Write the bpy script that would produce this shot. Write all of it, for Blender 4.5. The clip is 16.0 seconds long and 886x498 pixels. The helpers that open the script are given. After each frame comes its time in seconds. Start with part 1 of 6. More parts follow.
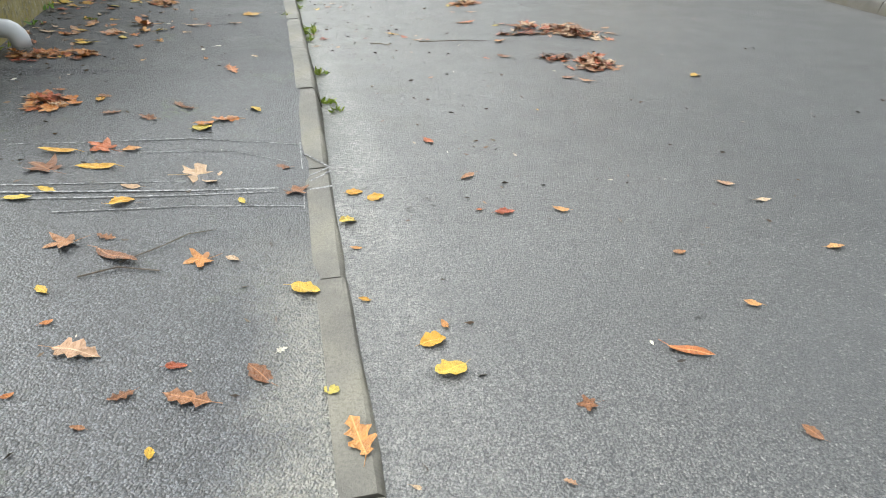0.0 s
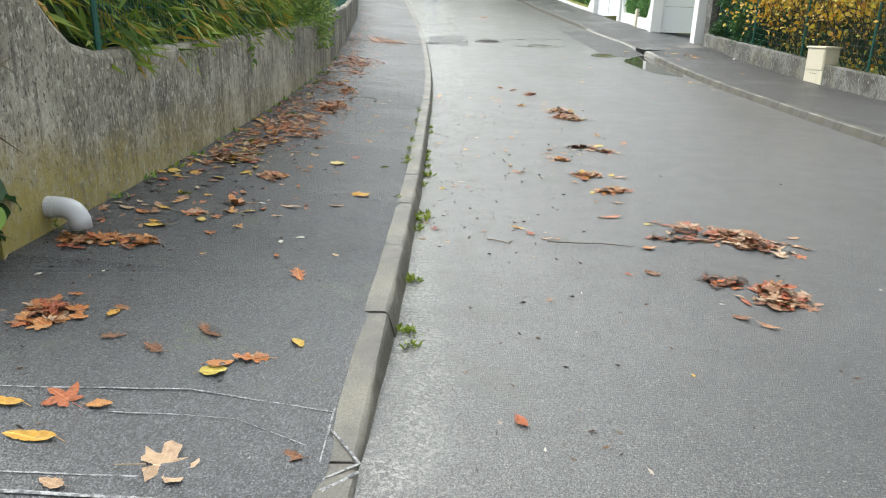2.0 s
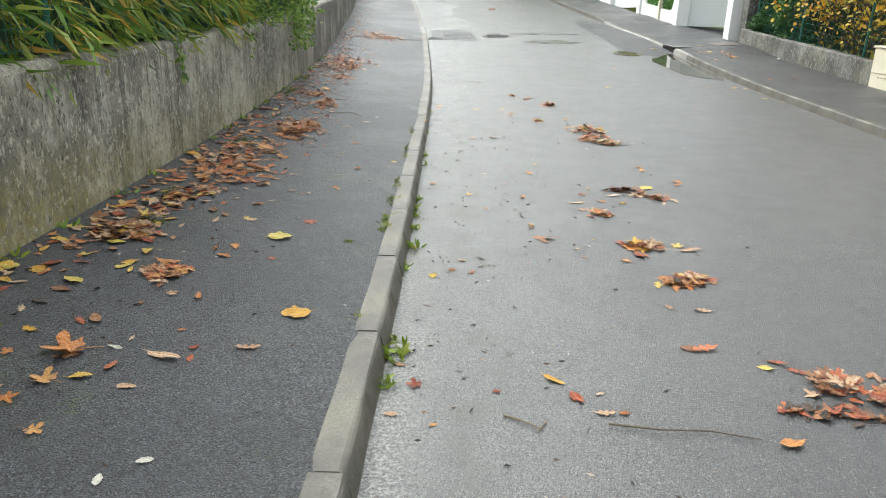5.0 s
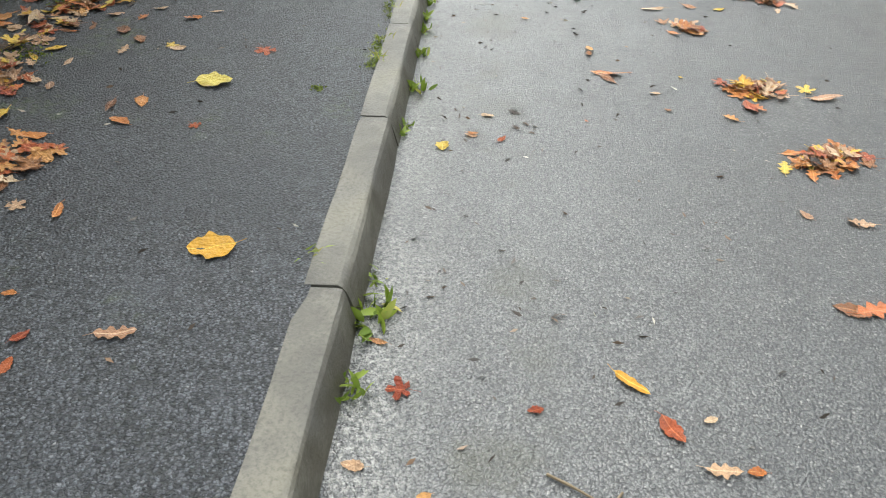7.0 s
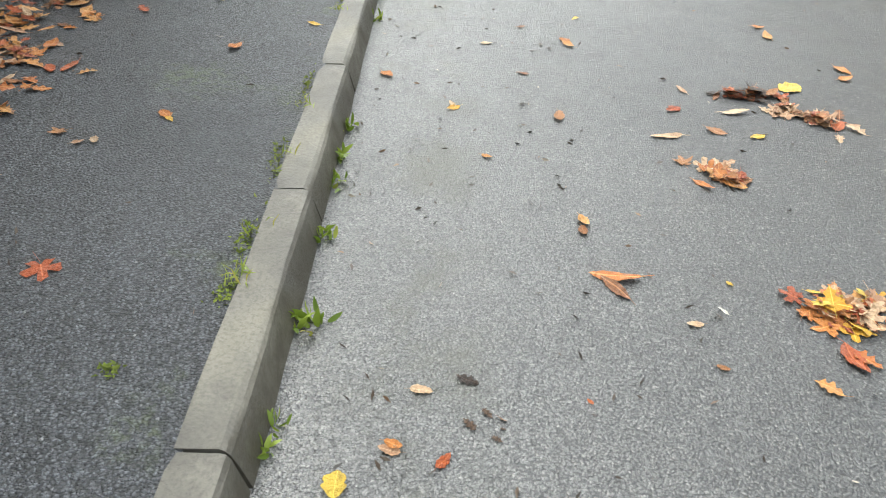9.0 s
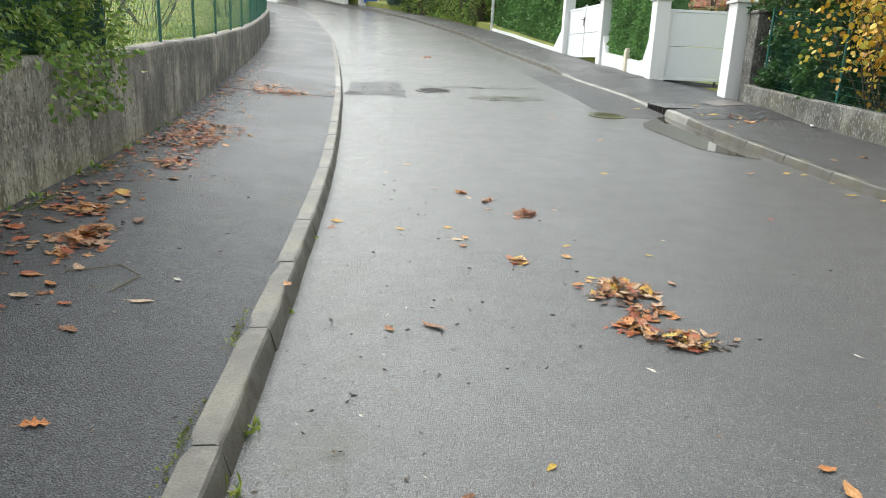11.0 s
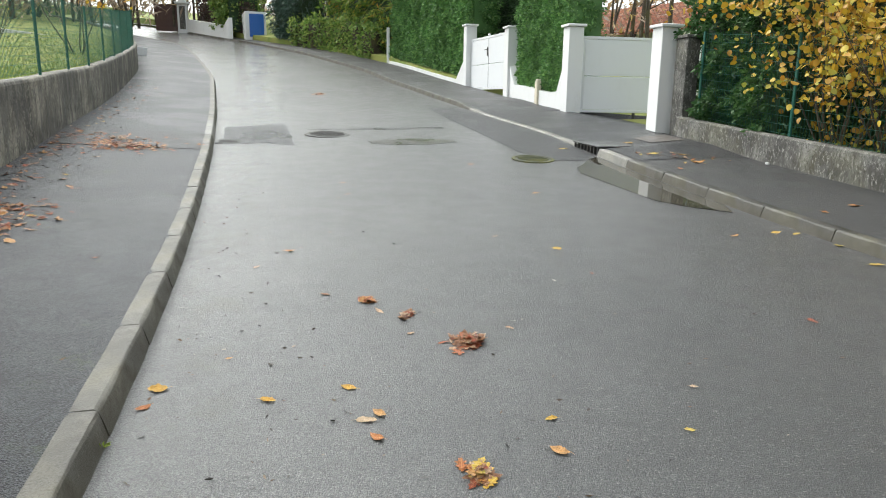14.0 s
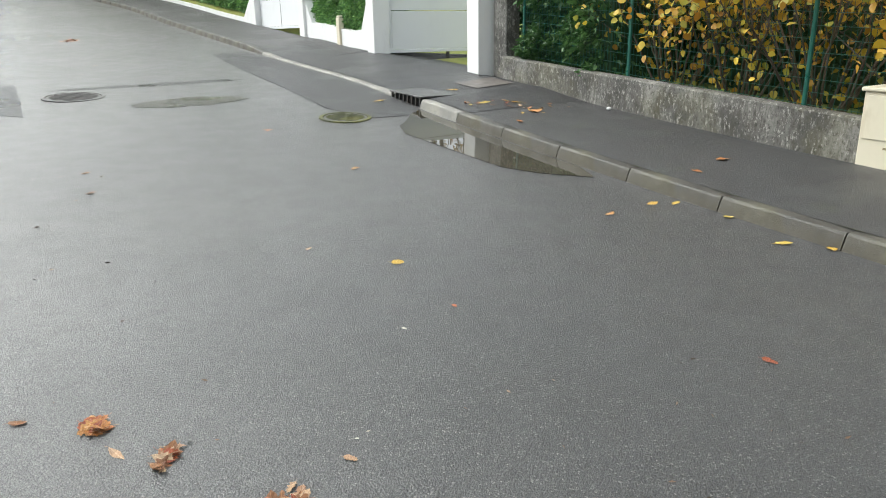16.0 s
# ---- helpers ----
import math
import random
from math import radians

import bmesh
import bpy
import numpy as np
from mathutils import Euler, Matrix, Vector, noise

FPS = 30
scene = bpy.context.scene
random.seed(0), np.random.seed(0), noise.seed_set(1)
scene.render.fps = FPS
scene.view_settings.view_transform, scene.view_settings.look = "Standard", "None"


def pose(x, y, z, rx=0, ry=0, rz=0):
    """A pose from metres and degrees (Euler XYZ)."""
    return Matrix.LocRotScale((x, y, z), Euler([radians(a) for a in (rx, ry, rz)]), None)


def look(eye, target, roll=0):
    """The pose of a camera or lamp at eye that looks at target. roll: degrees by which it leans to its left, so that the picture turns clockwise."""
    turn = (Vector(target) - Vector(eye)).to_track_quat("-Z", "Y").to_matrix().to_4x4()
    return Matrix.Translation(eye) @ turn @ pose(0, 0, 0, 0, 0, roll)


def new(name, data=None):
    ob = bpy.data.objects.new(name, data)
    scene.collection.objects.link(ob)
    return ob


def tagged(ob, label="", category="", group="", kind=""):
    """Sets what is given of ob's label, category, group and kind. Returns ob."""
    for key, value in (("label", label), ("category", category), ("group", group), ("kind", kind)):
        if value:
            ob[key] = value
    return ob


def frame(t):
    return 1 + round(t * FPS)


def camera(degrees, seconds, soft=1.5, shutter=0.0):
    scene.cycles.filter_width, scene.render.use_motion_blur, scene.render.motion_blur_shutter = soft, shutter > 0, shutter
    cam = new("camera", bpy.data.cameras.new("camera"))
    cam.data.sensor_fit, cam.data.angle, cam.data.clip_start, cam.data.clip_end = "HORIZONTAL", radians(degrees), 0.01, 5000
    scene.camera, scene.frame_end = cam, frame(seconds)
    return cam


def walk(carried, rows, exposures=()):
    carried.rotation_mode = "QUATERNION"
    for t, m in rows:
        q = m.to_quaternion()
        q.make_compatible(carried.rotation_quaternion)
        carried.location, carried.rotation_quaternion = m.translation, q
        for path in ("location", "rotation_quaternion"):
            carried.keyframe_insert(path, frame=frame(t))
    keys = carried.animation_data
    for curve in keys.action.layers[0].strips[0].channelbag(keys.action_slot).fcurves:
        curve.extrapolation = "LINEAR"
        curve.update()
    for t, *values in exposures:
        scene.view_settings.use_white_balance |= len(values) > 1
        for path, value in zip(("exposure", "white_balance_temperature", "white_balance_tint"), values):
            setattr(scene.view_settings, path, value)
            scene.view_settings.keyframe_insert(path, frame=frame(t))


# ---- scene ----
cam = camera(65.3, 16.0, soft=1.0)
METRES, EYE, TILT, LEAN, TURN = 14.019, 1.5, 0.0, 0.0, -17.7
PATH = [
    (0, (0.093, 0.023, 1.321), (0.529, 1.706, 0.333), 1.2),
    (0.2, (0.122, 0.123, 1.318), (0.517, 1.833, 0.359), 1.3),
    (0.5, (0.206, 0.305, 1.31), (0.527, 2.063, 0.413), 0.1),
    (1, (0.388, 0.596, 1.307), (0.564, 2.435, 0.541), -0.4),
    (1.1, (0.434, 0.666, 1.308), (0.583, 2.516, 0.562), -0.2),
    (1.5, (0.523, 0.911, 1.321), (0.599, 2.785, 0.625), 1.7),
    (2, (0.567, 1.3, 1.363), (0.597, 3.201, 0.743), 1.7),
    (2.5, (0.62, 1.668, 1.352), (0.598, 3.564, 0.718), 2.0),
    (3, (0.572, 2.054, 1.358), (0.562, 3.951, 0.725), 1.6),
    (3.5, (0.604, 2.387, 1.373), (0.588, 4.297, 0.779), 1.2),
    (3.7, (0.645, 2.524, 1.39), (0.634, 4.438, 0.812), 1.6),
    (5.8, (0.671, 4.088, 1.474), (0.698, 5.934, 0.705), 1.5),
    (6, (0.673, 4.223, 1.448), (0.688, 6.051, 0.636), 1.0),
    (6.5, (0.719, 4.574, 1.416), (0.677, 6.315, 0.432), 1.0),
    (7, (0.717, 4.95, 1.332), (0.677, 6.535, 0.113), 1.7),
    (7.5, (0.767, 5.314, 1.303), (0.693, 6.817, -0.014), 1.8),
    (8, (0.796, 5.677, 1.264), (0.751, 7.186, -0.047), 4.3),
    (8.3, (0.785, 5.93, 1.261), (0.789, 7.453, -0.035), 3.8),
    (8.5, (0.794, 6.095, 1.284), (0.834, 7.614, -0.016), 3.5),
    (9, (0.825, 6.535, 1.294), (0.874, 8.141, 0.102), 3.1),
    (9.5, (0.831, 6.989, 1.334), (0.942, 8.778, 0.447), 2.9),
    (10, (0.89, 7.42, 1.396), (1.055, 9.294, 0.715), 2.9),
    (10.2, (0.912, 7.619, 1.402), (1.079, 9.507, 0.761), 3.3),
    (12.3, (1.1, 9.328, 1.508), (1.327, 11.281, 1.139), 0.6),
    (12.5, (1.12, 9.48, 1.505), (1.331, 11.437, 1.149), 0.4),
    (13, (1.164, 9.871, 1.532), (1.375, 11.828, 1.18), 0.8),
    (13.5, (1.165, 10.259, 1.559), (1.474, 12.196, 1.171), 0.2),
    (14, (1.262, 10.669, 1.554), (1.714, 12.57, 1.129), 0.8),
    (14.5, (1.381, 11.105, 1.534), (2.062, 12.924, 1.057), 1.4),
    (15, (1.547, 11.573, 1.546), (2.363, 13.321, 1.016), 0.4),
    (15.5, (1.719, 12.017, 1.579), (2.543, 13.753, 1.023), 0.2),
    (16, (1.872, 12.464, 1.654), (2.792, 14.137, 1.059), -1.0),
]
walk(cam, [(t, look(eye, target, roll)) for t, eye, target, roll in PATH],
     exposures=[(0, 1.48), (2, 1.48), (3.5, 1.55), (6, 1.54), (7, 1.66), (9, 1.80), (10, 1.66), (12.3, 1.27), (14, 1.25), (16, 1.33)])

# ---- light ----
world = bpy.data.worlds.new("overcast_sky")
scene.world = world
world.use_nodes = True
wn, wl = world.node_tree.nodes, world.node_tree.links
wn.clear()
sky = wn.new("ShaderNodeTexSky")
sky.sky_type, sky.sun_disc = "NISHITA", False
sky.sun_elevation, sky.sun_rotation = radians(52), radians(323)
sky.dust_density, sky.air_density = 4.0, 1.0
grey = wn.new("ShaderNodeHueSaturation")
grey.inputs["Saturation"].default_value = 0.24
back = wn.new("ShaderNodeBackground")
back.inputs["Strength"].default_value = 0.15
wout = wn.new("ShaderNodeOutputWorld")
wl.new(sky.outputs[0], grey.inputs["Color"])
cool = wn.new("ShaderNodeMix")
cool.data_type, cool.blend_type = "RGBA", "MULTIPLY"
cool.inputs["Factor"].default_value = 1.0
cool.inputs[7].default_value = (0.96, 1.0, 0.985, 1)
wl.new(grey.outputs[0], cool.inputs[6])
wl.new(cool.outputs[2], back.inputs["Color"])
wl.new(back.outputs[0], wout.inputs["Surface"])
sun = new("sun", bpy.data.lights.new("sun", "SUN"))
sun.data.energy, sun.data.angle, sun.data.color = 0.9, radians(120), (0.975, 1.0, 0.965)
sun.matrix_world = look((-6, 8, 15), (0, 0, 0))

# ---- materials ----


class Nodes:
    """Short hand for building one node material."""

    def __init__(self, name, rough=0.6, metal=0.0):
        self.mat = bpy.data.materials.new(name)
        self.mat.use_nodes = True
        self.n, self.l = self.mat.node_tree.nodes, self.mat.node_tree.links
        self.bsdf = self.n["Principled BSDF"]
        self.bsdf.inputs["Roughness"].default_value = rough
        self.bsdf.inputs["Metallic"].default_value = metal
        self.coord = self.n.new("ShaderNodeTexCoord").outputs["Object"]

    def put(self, value, socket):
        if isinstance(value, (int, float)):
            socket.default_value = value
        elif isinstance(value, tuple):
            socket.default_value = (*value, 1.0) if len(value) == 3 and socket.type == "RGBA" else value
        else:
            self.l.new(value, socket)

    def stretch(self, scale, shift=(0, 0, 0)):
        m = self.n.new("ShaderNodeMapping")
        self.l.new(self.coord, m.inputs["Vector"])
        m.inputs["Scale"].default_value = scale
        m.inputs["Location"].default_value = shift
        return m.outputs[0]

    def warp(self, scale, amount):
        """Coordinates shaken by a noise, so that cells come out ragged."""
        t = self.n.new("ShaderNodeTexNoise")
        t.inputs["Scale"].default_value, t.inputs["Detail"].default_value = scale, 2.0
        self.l.new(self.coord, t.inputs["Vector"])
        m = self.n.new("ShaderNodeVectorMath")
        m.operation = "MULTIPLY_ADD"
        self.l.new(t.outputs["Color"], m.inputs[0])
        m.inputs[1].default_value = (amount, amount, amount)
        self.l.new(self.coord, m.inputs[2])
        return m.outputs[0]

    def noise(self, scale, detail=4.0, rough=0.55, vector=None):
        t = self.n.new("ShaderNodeTexNoise")
        t.inputs["Scale"].default_value, t.inputs["Detail"].default_value, t.inputs["Roughness"].default_value = scale, detail, rough
        self.l.new(vector or self.coord, t.inputs["Vector"])
        return t.outputs["Fac"]

    def cells(self, scale, vector=None, out="Distance", feature="F1"):
        t = self.n.new("ShaderNodeTexVoronoi")
        t.feature = feature
        t.inputs["Scale"].default_value = scale
        self.l.new(vector or self.coord, t.inputs["Vector"])
        return t.outputs[out]

    def ramp(self, fac, low, high, a=0.0, b=1.0):
        m = self.n.new("ShaderNodeMapRange")
        m.interpolation_type = "SMOOTHSTEP"
        self.l.new(fac, m.inputs[0])
        for i, v in enumerate((low, high, a, b)):
            m.inputs[i + 1].default_value = v
        return m.outputs[0]

    def math(self, op, a, b=0.0):
        m = self.n.new("ShaderNodeMath")
        m.operation = op
        self.put(a, m.inputs[0])
        self.put(b, m.inputs[1])
        return m.outputs[0]

    def mix(self, fac, a, b):
        m = self.n.new("ShaderNodeMix")
        m.data_type = "RGBA"
        self.put(fac, m.inputs["Factor"])
        self.put(a, m.inputs[6])
        self.put(b, m.inputs[7])
        return m.outputs[2]

    def axis(self, which):
        s = self.n.new("ShaderNodeSeparateXYZ")
        self.l.new(self.coord, s.inputs[0])
        return s.outputs[which]

    def own(self):
        """A number of its own for each object."""
        return self.n.new("ShaderNodeObjectInfo").outputs["Random"]

    def island(self):
        return self.n.new("ShaderNodeNewGeometry").outputs["Random Per Island"]

    def colours(self, fac, stops):
        r = self.n.new("ShaderNodeValToRGB")
        while len(r.color_ramp.elements) < len(stops):
            r.color_ramp.elements.new(0.5)
        for e, (p, c) in zip(r.color_ramp.elements, stops):
            e.position, e.color = p, (*c, 1)
        self.l.new(fac, r.inputs[0])
        return r.outputs[0]

    def bump(self, height, strength=0.5, distance=0.01, under=None):
        b = self.n.new("ShaderNodeBump")
        b.inputs["Strength"].default_value, b.inputs["Distance"].default_value = strength, distance
        self.put(height, b.inputs["Height"])
        if under is not None:
            self.l.new(under, b.inputs["Normal"])
        return b.outputs[0]

    def done(self, colour=None, rough=None, normal=None, **more):
        for value, key in ((colour, "Base Color"), (rough, "Roughness"), (normal, "Normal")):
            if value is not None:
                self.put(value, self.bsdf.inputs[key])
        for key, value in more.items():
            self.put(value, self.bsdf.inputs[key.replace("_", " ")])
        return self.mat


def mat_road():
    k = Nodes("wet_road_asphalt")
    x, y = k.axis(0), k.axis(1)
    ragged = k.warp(120, 0.010)
    grit = k.cells(140, ragged)
    stone = k.cells(140, ragged, out="Color")
    mid = k.noise(3.5, 5)
    fine = k.ramp(k.noise(100, 3, 0.7), 0.32, 0.70)
    dark = k.mix(fine, (0.026, 0.027, 0.028), (0.070, 0.070, 0.068))
    sky_pale = k.mix(fine, (0.080, 0.081, 0.081), (0.175, 0.174, 0.168))
    # sky sheen painted pale towards the gutter, mirrored trees dark towards the far side
    side = k.math("ADD", k.math("ADD", x, k.math("MULTIPLY", y, -0.06)), k.math("MULTIPLY", k.noise(0.6, 5, 0.6), 2.0))
    base = k.mix(k.ramp(side, 1.2, 3.9), sky_pale, dark)
    # single aggregate stones: pale, dark, and the pits between them
    base = k.mix(k.ramp(stone, 0.68, 0.96, 0, 0.85), base, (0.27, 0.265, 0.25))
    base = k.mix(k.ramp(k.cells(95, ragged, out="Color"), 0.60, 0.95, 0, 0.65), base, (0.024, 0.025, 0.027))
    base = k.mix(k.ramp(grit, 0.42, 0.70, 0, 0.85), base, (0.013, 0.013, 0.014))
    base = k.mix(k.ramp(k.noise(0.55, 6, 0.6), 0.35, 0.75, 0, 0.35), base, (0.045, 0.047, 0.05))
    base = k.mix(k.ramp(k.noise(7, 6, 0.7), 0.50, 0.72, 0, 0.30), base, (0.030, 0.030, 0.030))
    # pale limy crust washed along the gutter
    edge = k.math("ADD", x, k.math("MULTIPLY", k.noise(1.3, 4), -0.30))
    crust = k.math("MULTIPLY", k.ramp(edge, 0.34, 0.62, 1, 0), k.ramp(k.noise(55, 8, 0.8), 0.45, 0.60))
    crust = k.math("MULTIPLY", crust, k.ramp(k.noise(4, 4, 0.6), 0.30, 0.60, 0.25, 1))
    crust = k.math("MULTIPLY", k.math("MULTIPLY", crust, k.ramp(y, 6.0, 9.5, 1, 0.0)), k.ramp(y, 1.6, 3.3, 0.45, 1))
    base = k.mix(k.math("MULTIPLY", crust, 0.72), base, (0.37, 0.36, 0.33))
    # thin strip of silt and algae a little further out
    off = k.math("ABSOLUTE", k.math("ADD", k.math("ADD", x, -0.92), k.math("MULTIPLY", k.noise(0.8, 3), 0.25)))
    silt = k.math("MULTIPLY", k.ramp(off, 0.06, 0.30, 1, 0), k.ramp(k.noise(2.2, 6, 0.65), 0.46, 0.64))
    silt = k.math("MULTIPLY", silt, k.ramp(y, 3.2, 4.6, 0, 1))
    base = k.mix(k.math("MULTIPLY", silt, 0.7), base, (0.05, 0.05, 0.03))
    # water film: thicker in the gutter, thin and broken elsewhere
    gut = k.ramp(k.math("ADD", x, k.math("MULTIPLY", k.noise(0.8, 4), -1.2)), -0.2, 2.2, 1, 0)
    film = k.math("ADD", k.math("MULTIPLY", gut, 0.42), k.ramp(k.noise(0.5, 6, 0.55), 0.25, 0.75, 0.50, 0.78))
    b = k.bump(grit, 1.0, -0.006)
    b = k.bump(k.noise(120, 3, 0.7), 0.7, 0.006, b)
    ripple = k.noise(38, 3, vector=k.stretch((0.55, 1.7, 1)))
    b = k.bump(k.math("MULTIPLY", ripple, k.ramp(k.axis(0), 0.4, 1.6, 1.0, 0.45)), 0.6, 0.016, b)
    skin = k.bump(grit, 0.6, -0.0045, k.bump(ripple, 0.45, 0.010))
    return k.done(base, k.ramp(mid, 0.3, 0.7, 0.36, 0.46), b, Specular_IOR_Level=0.6, Coat_Weight=k.math("MULTIPLY", film, 0.85), Coat_Roughness=k.ramp(film, 0.3, 1, 0.26, 0.14), Coat_IOR=1.4, Coat_Normal=skin)


def mat_pavement(name, tone, rough=0.45, green=0.0, k_far=0.12):
    k = Nodes(name)
    ragged = k.warp(100, 0.011)
    grit = k.cells(125, ragged)
    stone = k.cells(125, ragged, out="Color")
    c = k.mix(k.ramp(stone, 0.10, 0.95), tuple(0.30 * t for t in tone), tuple(2.3 * t for t in tone))
    c = k.mix(k.ramp(k.noise(130, 3, 0.7), 0.40, 0.65, 0, 0.5), c, tuple(0.35 * t for t in tone))
    c = k.mix(k.ramp(stone, 0.90, 1.0), c, (0.26, 0.26, 0.255))
    c = k.mix(k.ramp(grit, 0.42, 0.72, 0, 0.75), c, (0.008, 0.008, 0.009))
    c = k.mix(k.ramp(k.noise(0.9, 6, 0.6), 0.40, 0.66, 0, 0.30), c, tuple(0.5 * t for t in tone))
    c = k.mix(k.ramp(k.noise(5, 6, 0.7), 0.52, 0.70, 0, 0.25), c, tuple(1.6 * t for t in tone))
    if green > 0.3:
        # pale silt washed over the dropped kerb
        wash = k.math("ADD", k.axis(0), k.math("MULTIPLY", k.noise(1.5, 5, 0.65), 0.9))
        wash = k.math("MULTIPLY", k.ramp(wash, 0.28, 0.60), k.ramp(k.axis(1), 1.7, 3.0, 1, 0))
        c = k.mix(k.math("MULTIPLY", wash, k.ramp(k.noise(60, 6, 0.75), 0.36, 0.60, 0.25, 0.9)), c, (0.24, 0.23, 0.195))
    if green:
        # faint moss in the pores
        m = k.math("MULTIPLY", k.ramp(k.noise(1.7, 6, 0.65), 0.56, 0.70), k.ramp(k.noise(30, 3), 0.42, 0.6))
        c = k.mix(k.math("MULTIPLY", m, green), c, (0.10, 0.14, 0.025))
    wet = k.ramp(k.noise(0.7, 6, 0.6), 0.42, 0.66)
    r = k.ramp(wet, 0, 1, rough + 0.10, rough - 0.04)
    b = k.bump(grit, 1.0, -0.010)
    b = k.bump(k.noise(110, 3, 0.7), 0.6, 0.006, b)
    skin = k.bump(grit, 0.6, -0.005)
    return k.done(c, r, b, Coat_Weight=k.ramp(k.axis(1), 3.2, 5.6, 0.75, k_far), Coat_Roughness=0.20, Coat_IOR=1.4, Coat_Normal=skin)


def mat_old_wall():
    """Wall cast long ago: rain-streaked, lichen-specked, moss-yellow at its foot and near end."""
    k = Nodes("weathered_concrete")
    y, z = k.axis(1), k.axis(2)
    c = k.mix(k.ramp(k.noise(1.6, 7, 0.65), 0.36, 0.64), (0.19, 0.172, 0.130), (0.40, 0.37, 0.295))
    c = k.mix(k.ramp(k.noise(1.0, 8, 0.7, k.stretch((1.1, 1.1, 0.55), (2, 5, 1))), 0.44, 0.62, 0, 0.75), c, (0.075, 0.068, 0.053))
    runs = k.noise(1.0, 8, 0.75, k.stretch((7, 7, 0.7)))
    c = k.mix(k.ramp(runs, 0.50, 0.62, 0, 0.70), c, (0.045, 0.042, 0.035))
    c = k.mix(k.ramp(k.noise(1.0, 8, 0.75, k.stretch((5, 5, 0.5), (8, 3, 2))), 0.54, 0.66, 0, 0.5), c, (0.44, 0.42, 0.36))
    # pale lichen and dark pits
    c = k.mix(k.ramp(k.noise(1.0, 6, 0.8, k.stretch((26, 26, 17), (3, 1, 7))), 0.53, 0.60, 0, 0.85), c, (0.50, 0.47, 0.38))
    c = k.mix(k.ramp(k.noise(1.0, 6, 0.8, k.stretch((34, 34, 22), (9, 4, 2))), 0.53, 0.60, 0, 0.85), c, (0.035, 0.032, 0.026))
    soot = k.math("MULTIPLY", k.ramp(y, 12.5, 18.0), k.ramp(k.noise(1.6, 6, 0.7, k.stretch((1, 1, 0.5))), 0.40, 0.58, 0.15, 0.75))
    c = k.mix(soot, c, (0.060, 0.057, 0.052))
    low = k.ramp(k.math("ADD", z, k.math("MULTIPLY", k.noise(3, 6, 0.65), -0.7)), -0.10, 0.40, 1, 0)
    near = k.math("MULTIPLY", low, k.ramp(y, 4.6, 10.0, 1.0, 0.30))
    c = k.mix(k.math("MULTIPLY", near, k.ramp(k.noise(16, 6, 0.75), 0.36, 0.58, 0.2, 0.9)), c, (0.27, 0.215, 0.040))
    spot = k.math("MULTIPLY", k.ramp(y, 4.9, 5.6, 1, 0), k.ramp(k.math("ADD", z, k.math("MULTIPLY", k.noise(4, 4), -0.3)), 0.30, 0.70, 1, 0))
    c = k.mix(k.math("MULTIPLY", k.math("MULTIPLY", spot, k.ramp(k.noise(9, 6, 0.7), 0.35, 0.6)), 0.7), c, (0.30, 0.24, 0.06))
    b = k.bump(k.noise(1.0, 7, 0.75, k.stretch((30, 30, 20))), 0.8, 0.018)
    b = k.bump(k.noise(5, 5, 0.6), 0.4, 0.03, b)
    return k.done(c, k.ramp(k.noise(5, 4), 0.3, 0.7, 0.62, 0.9), b)


def mat_concrete(name, light, dark, rough=0.7, streak=0.0, moss=0.0, grain=40, face_dark=0.0):
    k = Nodes(name)
    c = k.mix(k.ramp(k.noise(2.2, 7, 0.62), 0.35, 0.65), dark, light)
    c = k.mix(k.ramp(k.noise(grain, 4, 0.7), 0.42, 0.68, 0, 0.5), c, tuple(0.55 * v for v in dark))
    c = k.mix(k.ramp(k.cells(70, out="Color"), 0.9, 1.0, 0, 0.5), c, tuple(min(1, 1.7 * v) for v in light))
    if streak:
        runs = k.noise(1.0, 8, 0.78, k.stretch((4.5, 4.5, 0.9)))
        c = k.mix(k.ramp(runs, 0.47, 0.60, 0, streak), c, (0.06, 0.056, 0.046))
        pale = k.noise(1.0, 7, 0.8, k.stretch((27, 27, 13.0), (3, 1, 7)))
        c = k.mix(k.ramp(pale, 0.54, 0.60, 0, streak), c, tuple(min(1, 1.7 * v) for v in light))
        c = k.mix(k.ramp(k.noise(1.0, 6, 0.8, k.stretch((33, 33, 17), (9, 4, 2))), 0.54, 0.59, 0, streak), c, (0.035, 0.033, 0.028))
    if moss:
        m = k.ramp(k.noise(1.5, 6, 0.65), 0.47, 0.66)
        c = k.mix(k.math("MULTIPLY", m, moss), c, (0.16, 0.15, 0.04))
    # darker brown over the road-facing side, with a ragged noisy edge
    if face_dark:
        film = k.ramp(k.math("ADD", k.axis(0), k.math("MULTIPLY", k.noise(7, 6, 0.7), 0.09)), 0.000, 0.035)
        c = k.mix(k.math("MULTIPLY", film, k.ramp(k.noise(18, 5, 0.7), 0.30, 0.62, 0.45, 1.0 * face_dark)), c, (0.050, 0.043, 0.026))
    b = k.bump(k.noise(grain, 6, 0.7), 0.5, 0.012)
    b = k.bump(k.noise(6, 4), 0.3, 0.02, b)
    return k.done(c, k.ramp(k.noise(5, 4), 0.3, 0.7, rough - 0.15, rough + 0.1), b)


